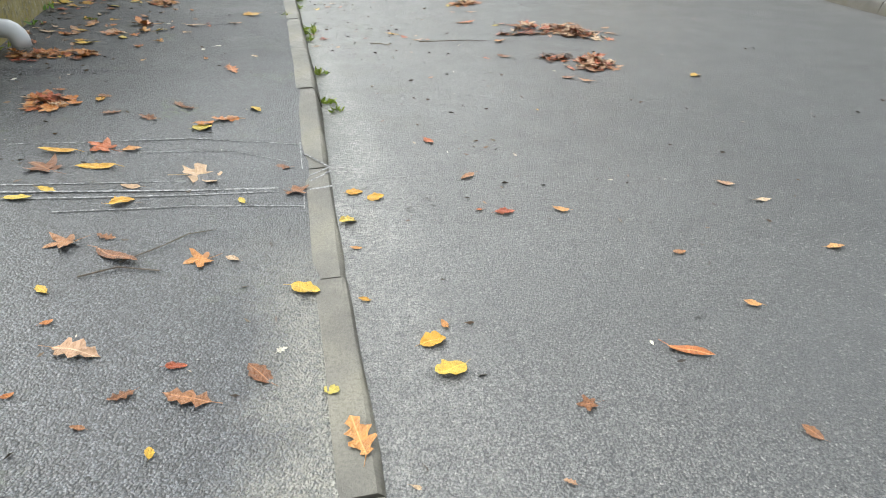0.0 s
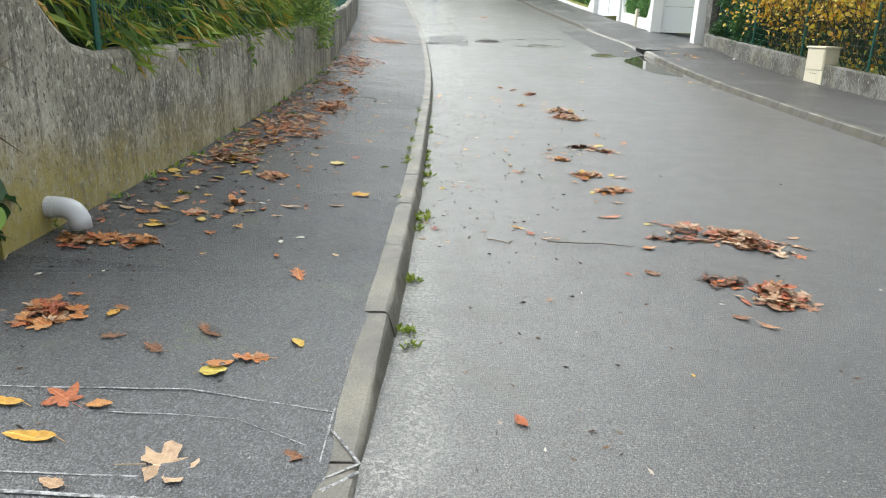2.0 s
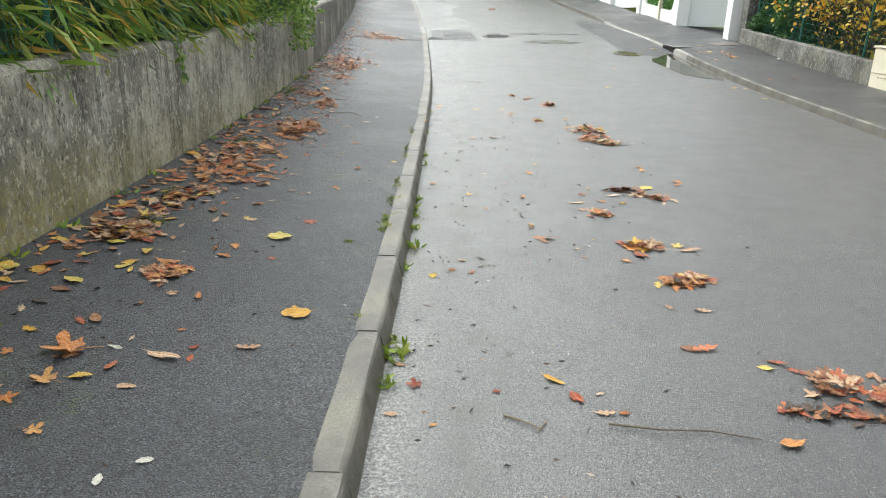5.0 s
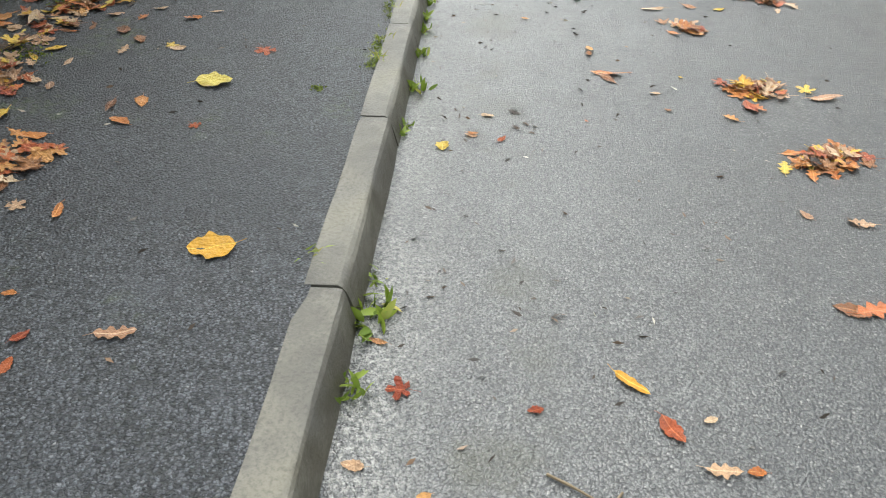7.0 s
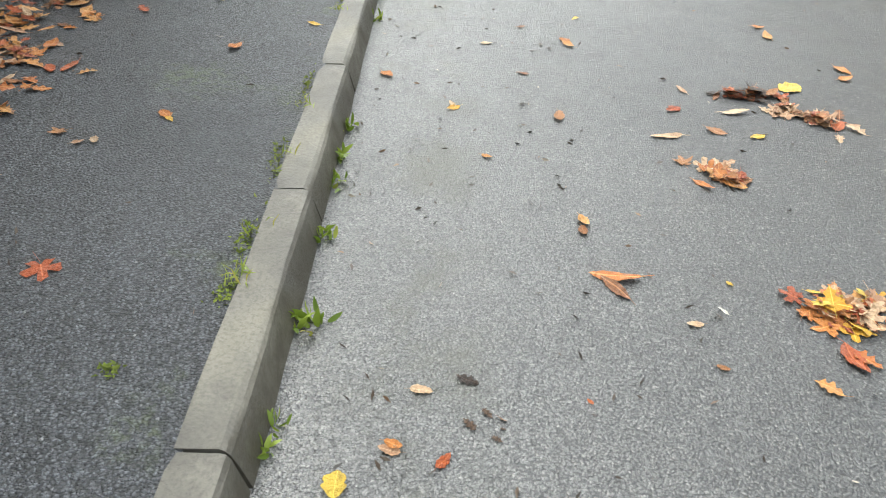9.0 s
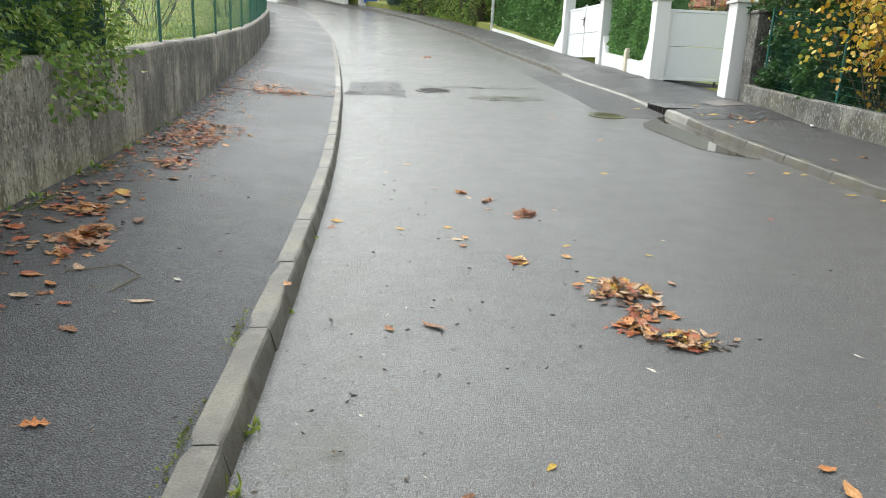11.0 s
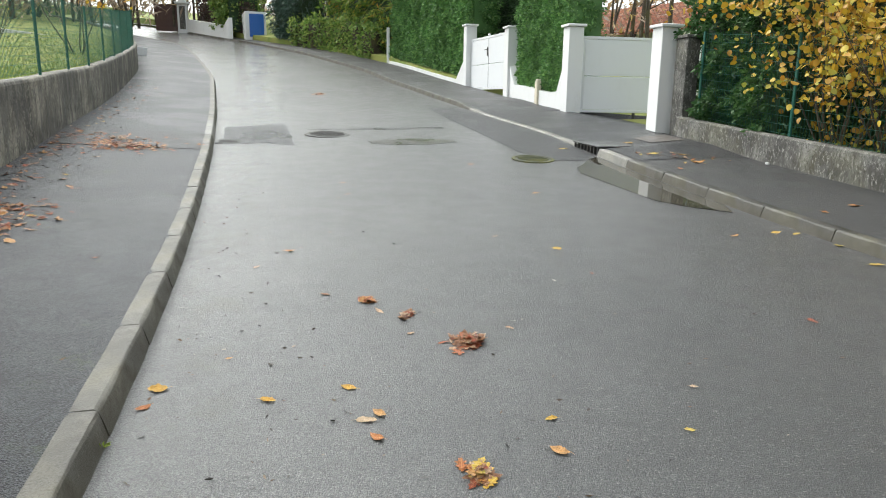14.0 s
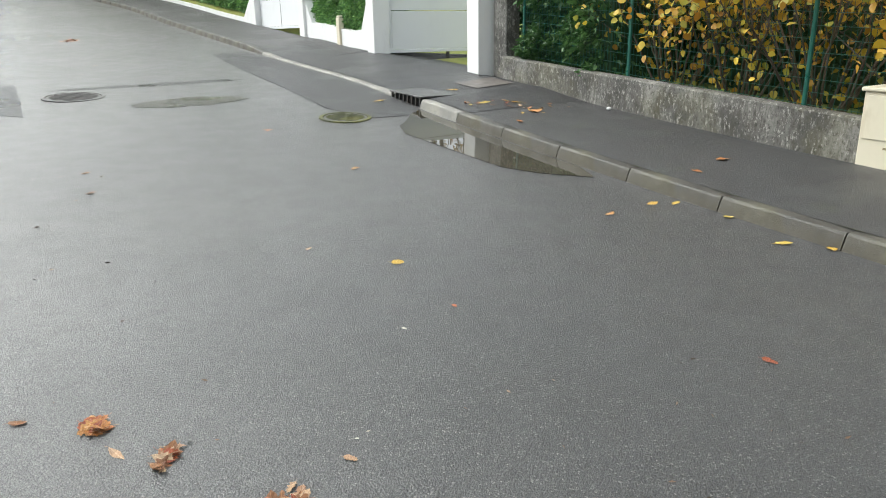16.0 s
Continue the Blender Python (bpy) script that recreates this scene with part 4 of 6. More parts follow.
# gutter grate by the near kerb
g = empty("gutter_grate", pose(x_left(23.1) + 0.22, 23.1, road_z(0.4, 23.1) + 0.004, 4.5, 0, 0), "small square iron grate by the kerb", "grate")
bm = bmesh.new()
for a, b in (((-0.2, -0.2), (0.2, -0.165)), ((-0.2, 0.165), (0.2, 0.2)), ((-0.2, -0.163), (-0.165, 0.163)), ((0.165, -0.163), (0.2, 0.163))):
    box(bm, (*a, -0.03), (*b, 0.008), 0.002)
part("frame", bm, BLACK_METAL, g)
for i in range(7):
    bm = bmesh.new()
    box(bm, (-0.162, -0.145 + i * 0.046, -0.02), (0.162, -0.125 + i * 0.046, 0.006), 0.002)
    part("bar", bm, BLACK_METAL, g)

# kerb inlet with upright bars below a slab
x0, y0 = x_right(21.6), 21.5
zk = road_z(x0, y0)
d = empty("storm_drain", pose(x0, y0, zk, 2, 0, 0), "black barred storm drain opening in the kerb", "drain")
bm = bmesh.new()
box(bm, (0.01, -0.50, 0.10), (0.60, 0.52, 0.128), 0.01)
part("slab", bm, PAVE_OLD, d, "grey concrete slab")
# solid near-black block stands in for the shaded hollow behind the bars
bm = bmesh.new()
box(bm, (0.10, -0.49, -0.25), (0.58, 0.50, 0.096))
part("pit_fill", bm, mat_paint("pit_shade_black", (0.008, 0.008, 0.008), 0.8, 0), d)
for i in range(8):
    bm = bmesh.new()
    box(bm, (0.015, -0.46 + i * 0.128, -0.10), (0.045, -0.425 + i * 0.128, 0.098), 0.005)
    part("bar", bm, BLACK_METAL, d)

k = Nodes("standing_water", 0.02)
WATER = k.done(k.mix(k.ramp(k.noise(1.5, 3), 0.4, 0.6), (0.035, 0.032, 0.024), (0.055, 0.050, 0.038)), 0.015, k.bump(k.noise(6, 2), 0.02, 0.01), IOR=1.33, Specular_IOR_Level=0.6)
inlay("puddle", [(5.50, 20.1), (5.38, 19.7), (5.46, 18.9), (5.55, 17.95), (5.75, 17.6), (6.10, 17.25), (6.22, 17.6), (6.2, 18.6), (6.19, 19.6), (6.19, 20.9), (5.95, 20.7), (5.72, 20.35)], road_z, 0.006, WATER, "shallow clear puddle lying along the far kerb", "puddle", n=3)
SILT = mat_pavement("silty_wet_asphalt", (0.055, 0.055, 0.035), 0.22, 0.8)
inlay("damp_stain", disc(3.55, 22.75, 0.75, 0.35, 24, 0.12), road_z, 0.005, SILT, "greenish silty damp stain on the road", "stain", n=2)
inlay("damp_stain", disc(3.3, 24.6, 1.25, 0.16, 24, 0.18, 2), road_z, 0.005, mat_pavement("dark_wet_line", (0.032, 0.033, 0.034), 0.25), "thin dark wet streak across the road", "stain", n=2)

# metal plate in the far footpath
inlay("access_plate", [(7.35, 21.3), (8.0, 21.3), (8.0, 21.95), (7.35, 21.95)], lambda x, y: right_z(x, y) + 0.006, 0.010, mat_paint("rusty_plate", (0.10, 0.088, 0.08), 0.5, 0.5), "brownish square access plate in the footpath", "plate", n=1)


# ---- chalk lines by the kerb ----
k = Nodes("chalk", 0.85)
CHALK = k.done(k.mix(k.ramp(k.noise(45, 6, 0.75), 0.40, 0.60), (0.085, 0.087, 0.09), (0.34, 0.34, 0.34)))


def chalk(points, width):
    bm = bmesh.new()
    pts = []
    for (xa, ya), (xb, yb) in zip(points, points[1:]):
        for i in range(10):
            f = i / 10
            pts.append((xa + (xb - xa) * f, ya + (yb - ya) * f))
    pts.append(points[-1])
    prev = None
    for i, (x, y) in enumerate(pts):
        a, b = pts[max(i - 1, 0)], pts[min(i + 1, len(pts) - 1)]
        d = Vector((b[0] - a[0], b[1] - a[1])).normalized()
        w = width * (0.6 + 0.5 * abs(noise.noise((x * 20, y * 20, 5))))
        wob = 0.006 * noise.noise((x * 5, y * 3, 9))
        ring = [bm.verts.new((x - d.y * w * q, y + d.x * w * q + wob, surface_z(x, y) + (0.006 if abs(q) < 1 else 0.0045))) for q in (-1, 0, 1)]
        if prev:
            bm.faces.new((prev[0], ring[0], ring[1], prev[1]))
            bm.faces.new((prev[1], ring[1], ring[2], prev[2]))
        prev = ring
    return tagged(part("chalk_line", bm, CHALK), "thin white chalk line drawn across the wet footpath", "chalk line", "chalk lines")


for pts, w in (([(-1.15, 3.46), (-0.33, 3.60), (0.21, 3.56)], 0.006), ([(-0.55, 3.42), (-0.12, 3.46), (0.15, 3.36)], 0.004), ([(-1.1, 3.02), (-0.3, 3.12), (0.19, 3.13)], 0.006),
               ([(-1.1, 2.95), (-0.3, 3.02), (0.08, 3.07)], 0.010), ([(-1.1, 2.88), (-0.3, 2.97), (0.08, 3.03)], 0.007), ([(-0.8, 2.78), (-0.3, 2.86), (0.19, 2.88)], 0.006),
               ([(0.215, 3.58), (0.20, 3.1), (0.185, 2.85)], 0.005), ([(0.22, 3.46), (0.34, 3.28), (0.22, 3.2)], 0.007), ([(0.22, 3.14), (0.34, 3.24)], 0.010), ([(0.20, 3.05), (0.33, 3.07)], 0.012)):
    chalk(pts, w)

# ---- plastic pipe at the wall's end ----
pp = empty("drain_pipe", pose(-1.60, 5.12, left_z(-1.6, 5.1) - 0.01), "grey plastic drain elbow poking out of the wall", "pipe")
bm = bmesh.new()
path = [(-0.10, 0, 0.15), (0.06, 0, 0.15)] + [(0.06 + 0.09 * math.sin(a), 0, 0.06 + 0.09 * math.cos(a)) for a in (0.35, 0.7, 1.05, 1.35)] + [(0.151, 0, 0.03)]
tube(bm, path, 0.060, 18)
part("elbow", bm, GREY_PLASTIC, pp, smooth=True)
bm = bmesh.new()
tube(bm, [(-0.05, 0, 0.15), (0.03, 0, 0.15)], 0.062, 18)
part("collar", bm, GREY_PLASTIC, pp)

# ---- meter box on the low wall ----
mb = empty("meter_box", pose(8.36, 15.82, right_z(8.2, 16.0), 0, -1, 1), "stained cream meter box standing against a low wall", "meter box")
bm = bmesh.new()
box(bm, (-0.10, -0.34, -0.05), (0.20, 0.34, 0.66), 0.012)
part("body", bm, CREAM, mb)
bm = bmesh.new()
box(bm, (-0.112, -0.31, 0.24), (-0.101, 0.31, 0.63), 0.006)
part("door", bm, CREAM, mb)
bm = bmesh.new()
box(bm, (-0.13, -0.36, 0.661), (0.22, 0.36, 0.70), 0.012)
part("lid", bm, CREAM, mb)
for i in range(3):
    bm = bmesh.new()
    box(bm, (-0.106, -0.12 + 0.09 * i, 0.16), (-0.101, -0.07 + 0.09 * i, 0.18))
    part("mark", bm, mat_paint("faded_print", (0.25, 0.2, 0.12), 0.6), mb)


# ---- small things by the far footpath ----
bm = bmesh.new()
bmesh.ops.create_icosphere(bm, subdivisions=2, radius=0.032)
for v in bm.verts:
    v.co *= 1 + 0.25 * noise.noise(v.co * 18)
    v.co.z *= 0.7
ob = part("white_stone", bm, WHITE, smooth=True)
ob.matrix_world = pose(8.0, 19.2, right_z(8.0, 19.2) + 0.02)
tagged(ob, "small white stone lying on the far footpath", "stone")
bm = bmesh.new()
box(bm, (-0.07, -0.09, -0.3), (0.05, 0.09, 0.38), 0.012)
box(bm, (-0.06, -0.075, 0.382), (0.04, 0.075, 0.43), 0.02)
ob = part("concrete_stub", bm, CREAM)
ob.matrix_world = pose(7.86, 28.0, right_z(7.8, 28.0) + 0.2)
tagged(ob, "short stained beige concrete stub before a hedge", "post")


# ---- plants by the wall and weeds in the joints ----
def tuft(name, label, x, y, z, n, size, aspect, material, spread, seed, up=1.0, category="weed"):
    rng = np.random.default_rng(seed)
    t = empty(name, pose(x, y, z), label, category)
    a = rng.uniform(0, 2 * math.pi, n)
    d = np.stack((np.cos(a) * rng.uniform(0.2, 1.2, n), np.sin(a) * rng.uniform(0.2, 1.2, n), np.full(n, up) * rng.uniform(0.3, 1.1, n)), 1)
    c = rng.normal(0, spread, (n, 3)) * np.array([1, 1, 0.0]) + np.array([0, 0, 0.002])
    cards("leaves", c, d, size, aspect, material, t, seed=seed, bend=0.35, broad=aspect > 0.2)
    return t


weed_rnd = random.Random(12)
for x, y, s in ((0.48, 4.24, 1.0), (0.46, 4.40, 1.2), (0.47, 5.09, 1.2), (0.48, 6.43, 1.9), (0.47, 6.14, 1.2), (0.48, 6.6, 0.8), (0.48, 7.54, 0.8), (0.49, 7.99, 1.5), (0.48, 7.63, 0.8), (0.50, 8.41, 0.9), (0.49, 8.75, 1.0), (0.49, 8.93, 1.0), (0.49, 9.19, 1.2), (0.49, 10.46, 1.2), (0.50, 10.87, 1.0), (0.50, 12.1, 0.8), (0.49, 13.6, 0.9)):
    tuft("gutter_weed", "bright green weed rooted under the kerb edge", x - 0.012, y, road_z(0.5, y), int(18 * s), 0.042 * s ** 0.6, 0.34, WEED, 0.020 * s, int(y * 100), 0.9)
for x, y in ((0.28, 8.71), (0.29, 8.25), (0.28, 8.02), (0.27, 7.99), (0.28, 9.1), (0.28, 10.2), (0.28, 11.4), (0.29, 6.55)):
    tuft("grass_tuft", "small grass tuft in the kerb's back joint", x_left(y) - 0.168, y, left_z(x - 0.05, y), 12, 0.045, 0.12, WEED, 0.02, int(y * 77), 0.9, "grass")
for x, y, rx, ry in ((0, 8.66, 0.03, 0.16), (0, 8.22, 0.03, 0.10), (0, 7.95, 0.035, 0.07), (0, 9.3, 0.02, 0.18), (0, 10.6, 0.025, 0.3), (0, 11.6, 0.025, 0.25), (0.10, 7.66, 0.03, 0.025), (-1.15, 7.72, 0.10, 0.12), (-1.30, 8.4, 0.10, 0.14), (-1.22, 6.16, 0.06, 0.04), (-1.3, 10.3, 0.10, 0.2), (-1.5, 13.6, 0.05, 0.4), (-1.55, 15.0, 0.05, 0.4)):
    x = x or x_left(y) - 0.185
    rng = np.random.default_rng(int(y * 50))
    m = int(40 + 9000 * rx * ry)
    c = np.stack((x + rng.normal(0, rx * 0.5, m), y + rng.normal(0, ry * 0.5, m)), 1)
    c = np.array([(u, v, surface_z(u, v) + 0.002) for u, v in c if u < x_left(v) - 0.165])
    tagged(cards("moss_patch", c, rng.normal(0, 1, (len(c), 3)) * np.array([1, 1, 0.3]) + np.array([0, 0, 0.5]), 0.016, 0.5, MOSS, seed=3), "bright green moss cushion on dark asphalt", "moss", kind="stuff")
for i in range(22):
    y = 5.2 + 0.62 * i + weed_rnd.uniform(-0.2, 0.2)
    tuft("wall_weed", "small green weed at the foot of the wall", x_wall(y) + 0.03, y, left_z(x_wall(y), y), 9, 0.05, 0.4, PRIVET if i % 3 else WEED, 0.04, 900 + i, 0.8)

# broad veined leaves and dry stalks before the wall's end
for i, (x, y, s) in enumerate(((-1.60, 4.50, 0.20), (-1.70, 4.56, 0.18), (-1.66, 4.38, 0.19), (-1.80, 4.5, 0.2))):
    a = empty("arum_plant", pose(x, y, left_z(x, y)), "dark green arum with pale veined broad leaves", "plant")
    rng = np.random.default_rng(60 + i)
    for j in range(6):
        ang = rng.uniform(0, 2 * math.pi)
        h = rng.uniform(0.12, 0.42)
        tip = Vector((0.12 * math.cos(ang), 0.12 * math.sin(ang), h))
        bm = bmesh.new()
        tube(bm, [(0, 0, 0), tuple(tip * 0.6), tuple(tip)], 0.005, 5)
        part("stalk", bm, WEED, a)
        bm = bmesh.new()
        q = pose(tip.x, tip.y, tip.z, rng.uniform(-35, -5), rng.uniform(-15, 15), math.degrees(ang) - 90)
        rows = []
        for u in range(8):
            t = u / 7
            w = s * 0.42 * math.sin(math.pi * min(1, t * 0.85 + 0.15)) ** 0.8
            rows.append([bm.verts.new(q @ Vector((p * w, (t - 0.1) * s, 0.25 * w * abs(p) - 0.25 * s * t * t + 0.01 * math.sin(9 * t + p)))) for p in (-1, -0.5, 0, 0.5, 1)])
        for b, c in zip(rows, rows[1:]):
            for v in range(4):
                bm.faces.new((b[v], b[v + 1], c[v + 1], c[v]))
        part("leaf", bm, PRIVET if j == 1 else DARKHEDGE, a, smooth=True)
rng = np.random.default_rng(5)
n = 900
c = np.stack((rng.normal(-1.76, 0.08, n), rng.uniform(4.25, 4.66, n), rng.uniform(0.5, 2.0, n)), 1)
dd = rng.normal(0, 1, (n, 3)) + np.array([0.2, -0.1, -0.9])
st = empty("dry_climber", Matrix(), "tangle of dry straw-coloured climber stems by the wall end", "climber")
cards("stems", c, dd, 0.22, 0.05, DRYSTALK, st, seed=6, bend=0.4)
bm = bmesh.new()
for i in range(14):
    x, y = rng.normal(-1.80, 0.06), rng.uniform(4.3, 4.62)
    tube(bm, [(x, y, 0.05), (x + rng.normal(0, 0.05), y + rng.normal(0, 0.05), 0.7), (x + rng.normal(0, 0.1), y + rng.normal(0, 0.1), 1.4), (x + rng.normal(0, 0.15), y, 2.1)], [0.008, 0.007, 0.005, 0.003], 5)
part("stalk", bm, DRYSTALK, st)

# ivy trails hanging on the wall face
for i, y in enumerate((9.6, 11.9, 14.4, 14.9, 15.3)):
    rng = np.random.default_rng(200 + i)
    n = 24 if y < 14 else 160
    z = wall_top(y) - rng.uniform(-0.1, 0.35 if y < 14 else 0.5, n) ** 1.0
    c = np.stack((np.full(n, x_wall(y) + 0.03) + rng.uniform(0, 0.06 if y < 14 else 0.2, n), y + rng.normal(0, 0.04 if y < 14 else 0.22, n), z), 1)
    iv = empty("ivy_trail", Matrix(), "ivy trail hanging over the wall's coping", "ivy")
    cards("leaves", c, rng.normal(0, 0.5, (n, 3)) + np.array([0.5, 0, -0.6]), 0.06, 0.7, PRIVET, iv, seed=i)


# ---- houses and walls up the lane ----
def tiled_roof_house():
    h = empty("tiled_house", pose(19.5, 44.0, 1.75, 0, 0, 25), "pale house with an orange clay tile roof", "house")
    bm = bmesh.new()
    box(bm, (-3.5, -4.5, -0.5), (3.5, 4.5, 2.9))
    part("wall", bm, WHITE, h)
    k = Nodes("clay_tiles", 0.75)
    tiles = k.done(k.mix(k.ramp(k.noise(6, 5), 0.4, 0.65), k.colours(k.island(), [(0, (0.30, 0.10, 0.055)), (0.6, (0.42, 0.17, 0.09)), (1, (0.50, 0.29, 0.19))]), (0.20, 0.10, 0.07)), 0.75)
    bm = bmesh.new()
    for s in (-1, 1):
        v = [bm.verts.new(p) for p in ((s * 4.0, -4.9, 2.75), (s * 4.0, 4.9, 2.75), (0, 4.9, 4.5), (0, -4.9, 4.5))]
        bm.faces.new(v)
    roof = part("roof", bm, tiles, h)
    bm = bmesh.new()
    ang = math.degrees(math.atan2(1.75, 4.0))
    for r in range(13):
        for c in range(38):
            if (r + c) % 1 == 0:
                u = 0.3 * r + 0.1
                x, z = -4.05 + u * math.cos(radians(ang)), 2.80 + u * math.sin(radians(ang))
                y = -4.8 + 0.25 * c
                p = [(x, y - 0.11, z), (x, y, z + 0.07), (x, y + 0.11, z)]
                e = (0.34 * math.cos(radians(ang)), 0.34 * math.sin(radians(ang)) - 0.02)
                v = [bm.verts.new(q) for q in p] + [bm.verts.new((q[0] + e[0], q[1], q[2] + e[1])) for q in p]
                bm.faces.new((v[0], v[1], v[4], v[3]))
                bm.faces.new((v[1], v[2], v[5], v[4]))
                bm.faces.new((v[0], v[2], v[1]))
    tagged(part("tiling", bm, tiles, roof), "rows of orange half-round clay tiles", kind="stuff")
    return h


tiled_roof_house()


def far_entrance():
    x, y = -5.2, 66.5
    z = zr(y) + 0.05
    p = empty("white_pillar", pose(x, y, z), "tall white capped gate pillar up the lane", "pillar")
    for name, lo, hi in (("shaft", (-0.35, -0.35, -0.4), (0.35, 0.35, 1.85)), ("cap", (-0.5, -0.5, 1.852), (0.5, 0.5, 2.0)), ("lantern", (-0.25, -0.25, 2.002), (0.25, 0.25, 2.5))):
        bm = bmesh.new()
        box(bm, lo, hi, 0.02)
        part(name, bm, WHITE, p)
    bm = bmesh.new()
    box(bm, (-0.20, -0.365, 0.1), (0.20, -0.352, 1.7))
    part("panel", bm, WALL_GREY, p, "grey inset panel")
    bm = bmesh.new()
    n = 10
    rows = []
    for i in range(n + 1):
        f = i / n
        xx, yy = x + 0.4 + 3.3 * f, y - 0.3 - 6.6 * f
        zz = zr(yy) + 0.1
        t = zz + 0.80 + (0.5 if i == n else 0)
        rows.append([bm.verts.new((xx + a, yy, q)) for a, q in ((-0.12, zz - 0.5), (-0.12, t), (0.12, t), (0.12, zz - 0.5))])
    for a, b in zip(rows, rows[1:]):
        for i in range(3):
            bm.faces.new((a[i], b[i], b[i + 1], a[i + 1]))
    bm.faces.new(rows[0])
    bm.faces.new(rows[-1][::-1])
    tagged(part("wall_far", bm, WHITE), "low white garden wall at the bend", "wall", kind="structure")
    g = empty("brown_gate", pose(x - 1.2, y + 0.5, zr(y) + 0.05), "dark brown solid gate beside a white pillar", "gate")
    bm = bmesh.new()
    box(bm, (-0.75, -0.04, 0.0), (0.75, 0.04, 1.9), 0.01)
    part("leaf", bm, mat_paint("brown_paint", (0.10, 0.05, 0.04), 0.5), g)


far_entrance()
hedge("purple_hedge", "dark purple-brown hedge above a white wall", "hedge", [(-3.9, 67.4), (-0.2, 59.8)], lambda x, y: zr(y) + 0.1, 2.2, 0.7, 3500, 0.16, 0.5, mat_green("purple_brown_leaves", [(0, (0.03, 0.016, 0.016)), (1, (0.11, 0.06, 0.05))]), BARK, 41)

bl = empty("blue_door_house", pose(0.05, 58.6, zr(58.6) + 0.1, 0, 0, 8), "white outbuilding with a bright blue door", "house")
bm = bmesh.new()
box(bm, (-0.6, -0.1, -0.5), (0.7, 2.0, 1.75), 0.02)
part("wall", bm, WHITE, bl)
bm = bmesh.new()
box(bm, (-0.35, -0.16, 0.2), (0.55, -0.102, 1.6), 0.01)
part("door", bm, mat_paint("bright_blue_paint", (0.02, 0.12, 0.45), 0.4), bl)

hedge("bamboo_clump", "tall yellow-green bamboo along the far footpath", "bamboo", [(4.9, 51.5), (7.6, 44.4)], right_ground, 5.0, 1.6, 12000, 0.28, 0.22, BAMBOO, DARKHEDGE, 43, droop=0.6, rough=0.6, top_wave=1.2)
hedge("roadside_bush", "low brown-green bushes along the far footpath", "shrub", [(2.5, 53.6), (4.45, 50.0), (6.1, 45.0)], lambda x, y: zr(y) + 0.15, 1.5, 1.0, 6000, 0.16, 0.5, PRIVET, SOIL, 45, rough=0.4, top_wave=0.5)
hedge("blue_conifer", "drooping blue-grey conifer at the bend", "conifer", [(2.0, 56.6), (3.5, 53.8)], right_ground, 3.8, 1.8, 9000, 0.30, 0.16, SPRUCE, DARKHEDGE, 47, droop=0.7, rough=0.6, top_wave=1.2)
hedge("green_bush", "rounded dark green shrub at the bend", "shrub", [(-1.3, 62.5), (-0.7, 60.6)], right_ground, 4.4, 2.2, 9000, 0.2, 0.5, PRIVET, DARKHEDGE, 49, rough=0.8, top_wave=1.2)


def wood(name, label, line, z0, height, depth, n, size, material, seed):
    """A far wood: bare stems in front of a deep mass of twigs and thin leaves."""
    w = empty(name, Matrix(), label, "wood", kind="stuff")
    rng = np.random.default_rng(seed)
    (xa, ya), (xb, yb) = line
    f = rng.uniform(0, 1, n)
    q = rng.uniform(0, depth, n)
    nx, ny = -(yb - ya), xb - xa
    L = math.hypot(nx, ny)
    x, y = xa + (xb - xa) * f + nx / L * q, ya + (yb - ya) * f + ny / L * q
    top = height * (0.75 + 0.25 * np.sin(f * 23 + seed) * np.sin(f * 57))
    z = np.array([z0(a, b) for a, b in zip(x, y)]) + top * rng.uniform(0, 1, n) ** 0.8
    cards("twigs", np.stack((x, y, z), 1), rng.normal(0, 0.7, (n, 3)) + np.array([0, 0, 0.8]), size, 0.2, material, w, seed=seed)
    bm = bmesh.new()
    for i in range(50):
        t, s = rng.uniform(), rng.uniform(0, depth)
        a, b = xa + (xb - xa) * t + nx / L * s, ya + (yb - ya) * t + ny / L * s
        zz = z0(a, b)
        lean = rng.normal(0, 0.6, 2)
        tube(bm, [(a, b, zz - 0.5), (a + lean[0] * 0.4, b + lean[1] * 0.4, zz + height * 0.4), (a + lean[0], b + lean[1], zz + height * rng.uniform(0.7, 1.05))], [0.10, 0.07, 0.02], 5)
    part("trunks", bm, BARK, w)
    return w


hill = lambda x, y: zr(y) + 0.8 + 0.06 * max(0.0, -x - 8)
wood("far_wood", "bare brown autumn wood rising behind the lane", [(14, 84), (-34, 70)], hill, 10, 12, 17000, 0.7, MISTWOOD, 71)
wood("far_wood", "bare brown autumn wood behind the garden", [(-14, 68), (-34, 36)], hill, 9, 10, 14000, 0.6, MISTWOOD, 73)
wood("far_wood", "bare autumn trees behind the tall hedges", [(30, 30), (12, 62)], hill, 11, 10, 5000, 0.6, MISTWOOD, 75)

# white edged terrace at the top of the lawn
bm = bmesh.new()
box(bm, (-9.0, -0.15, 0.0), (9.0, 0.15, 0.5), 0.02)
ob = part("terrace_wall", bm, WHITE)
ob.matrix_world = pose(-12.5, 40.0, left_ground(-5, 38) + 0.55, 0, 5, 20)
tagged(ob, "long low white terrace wall above a lawn", "wall", kind="structure")


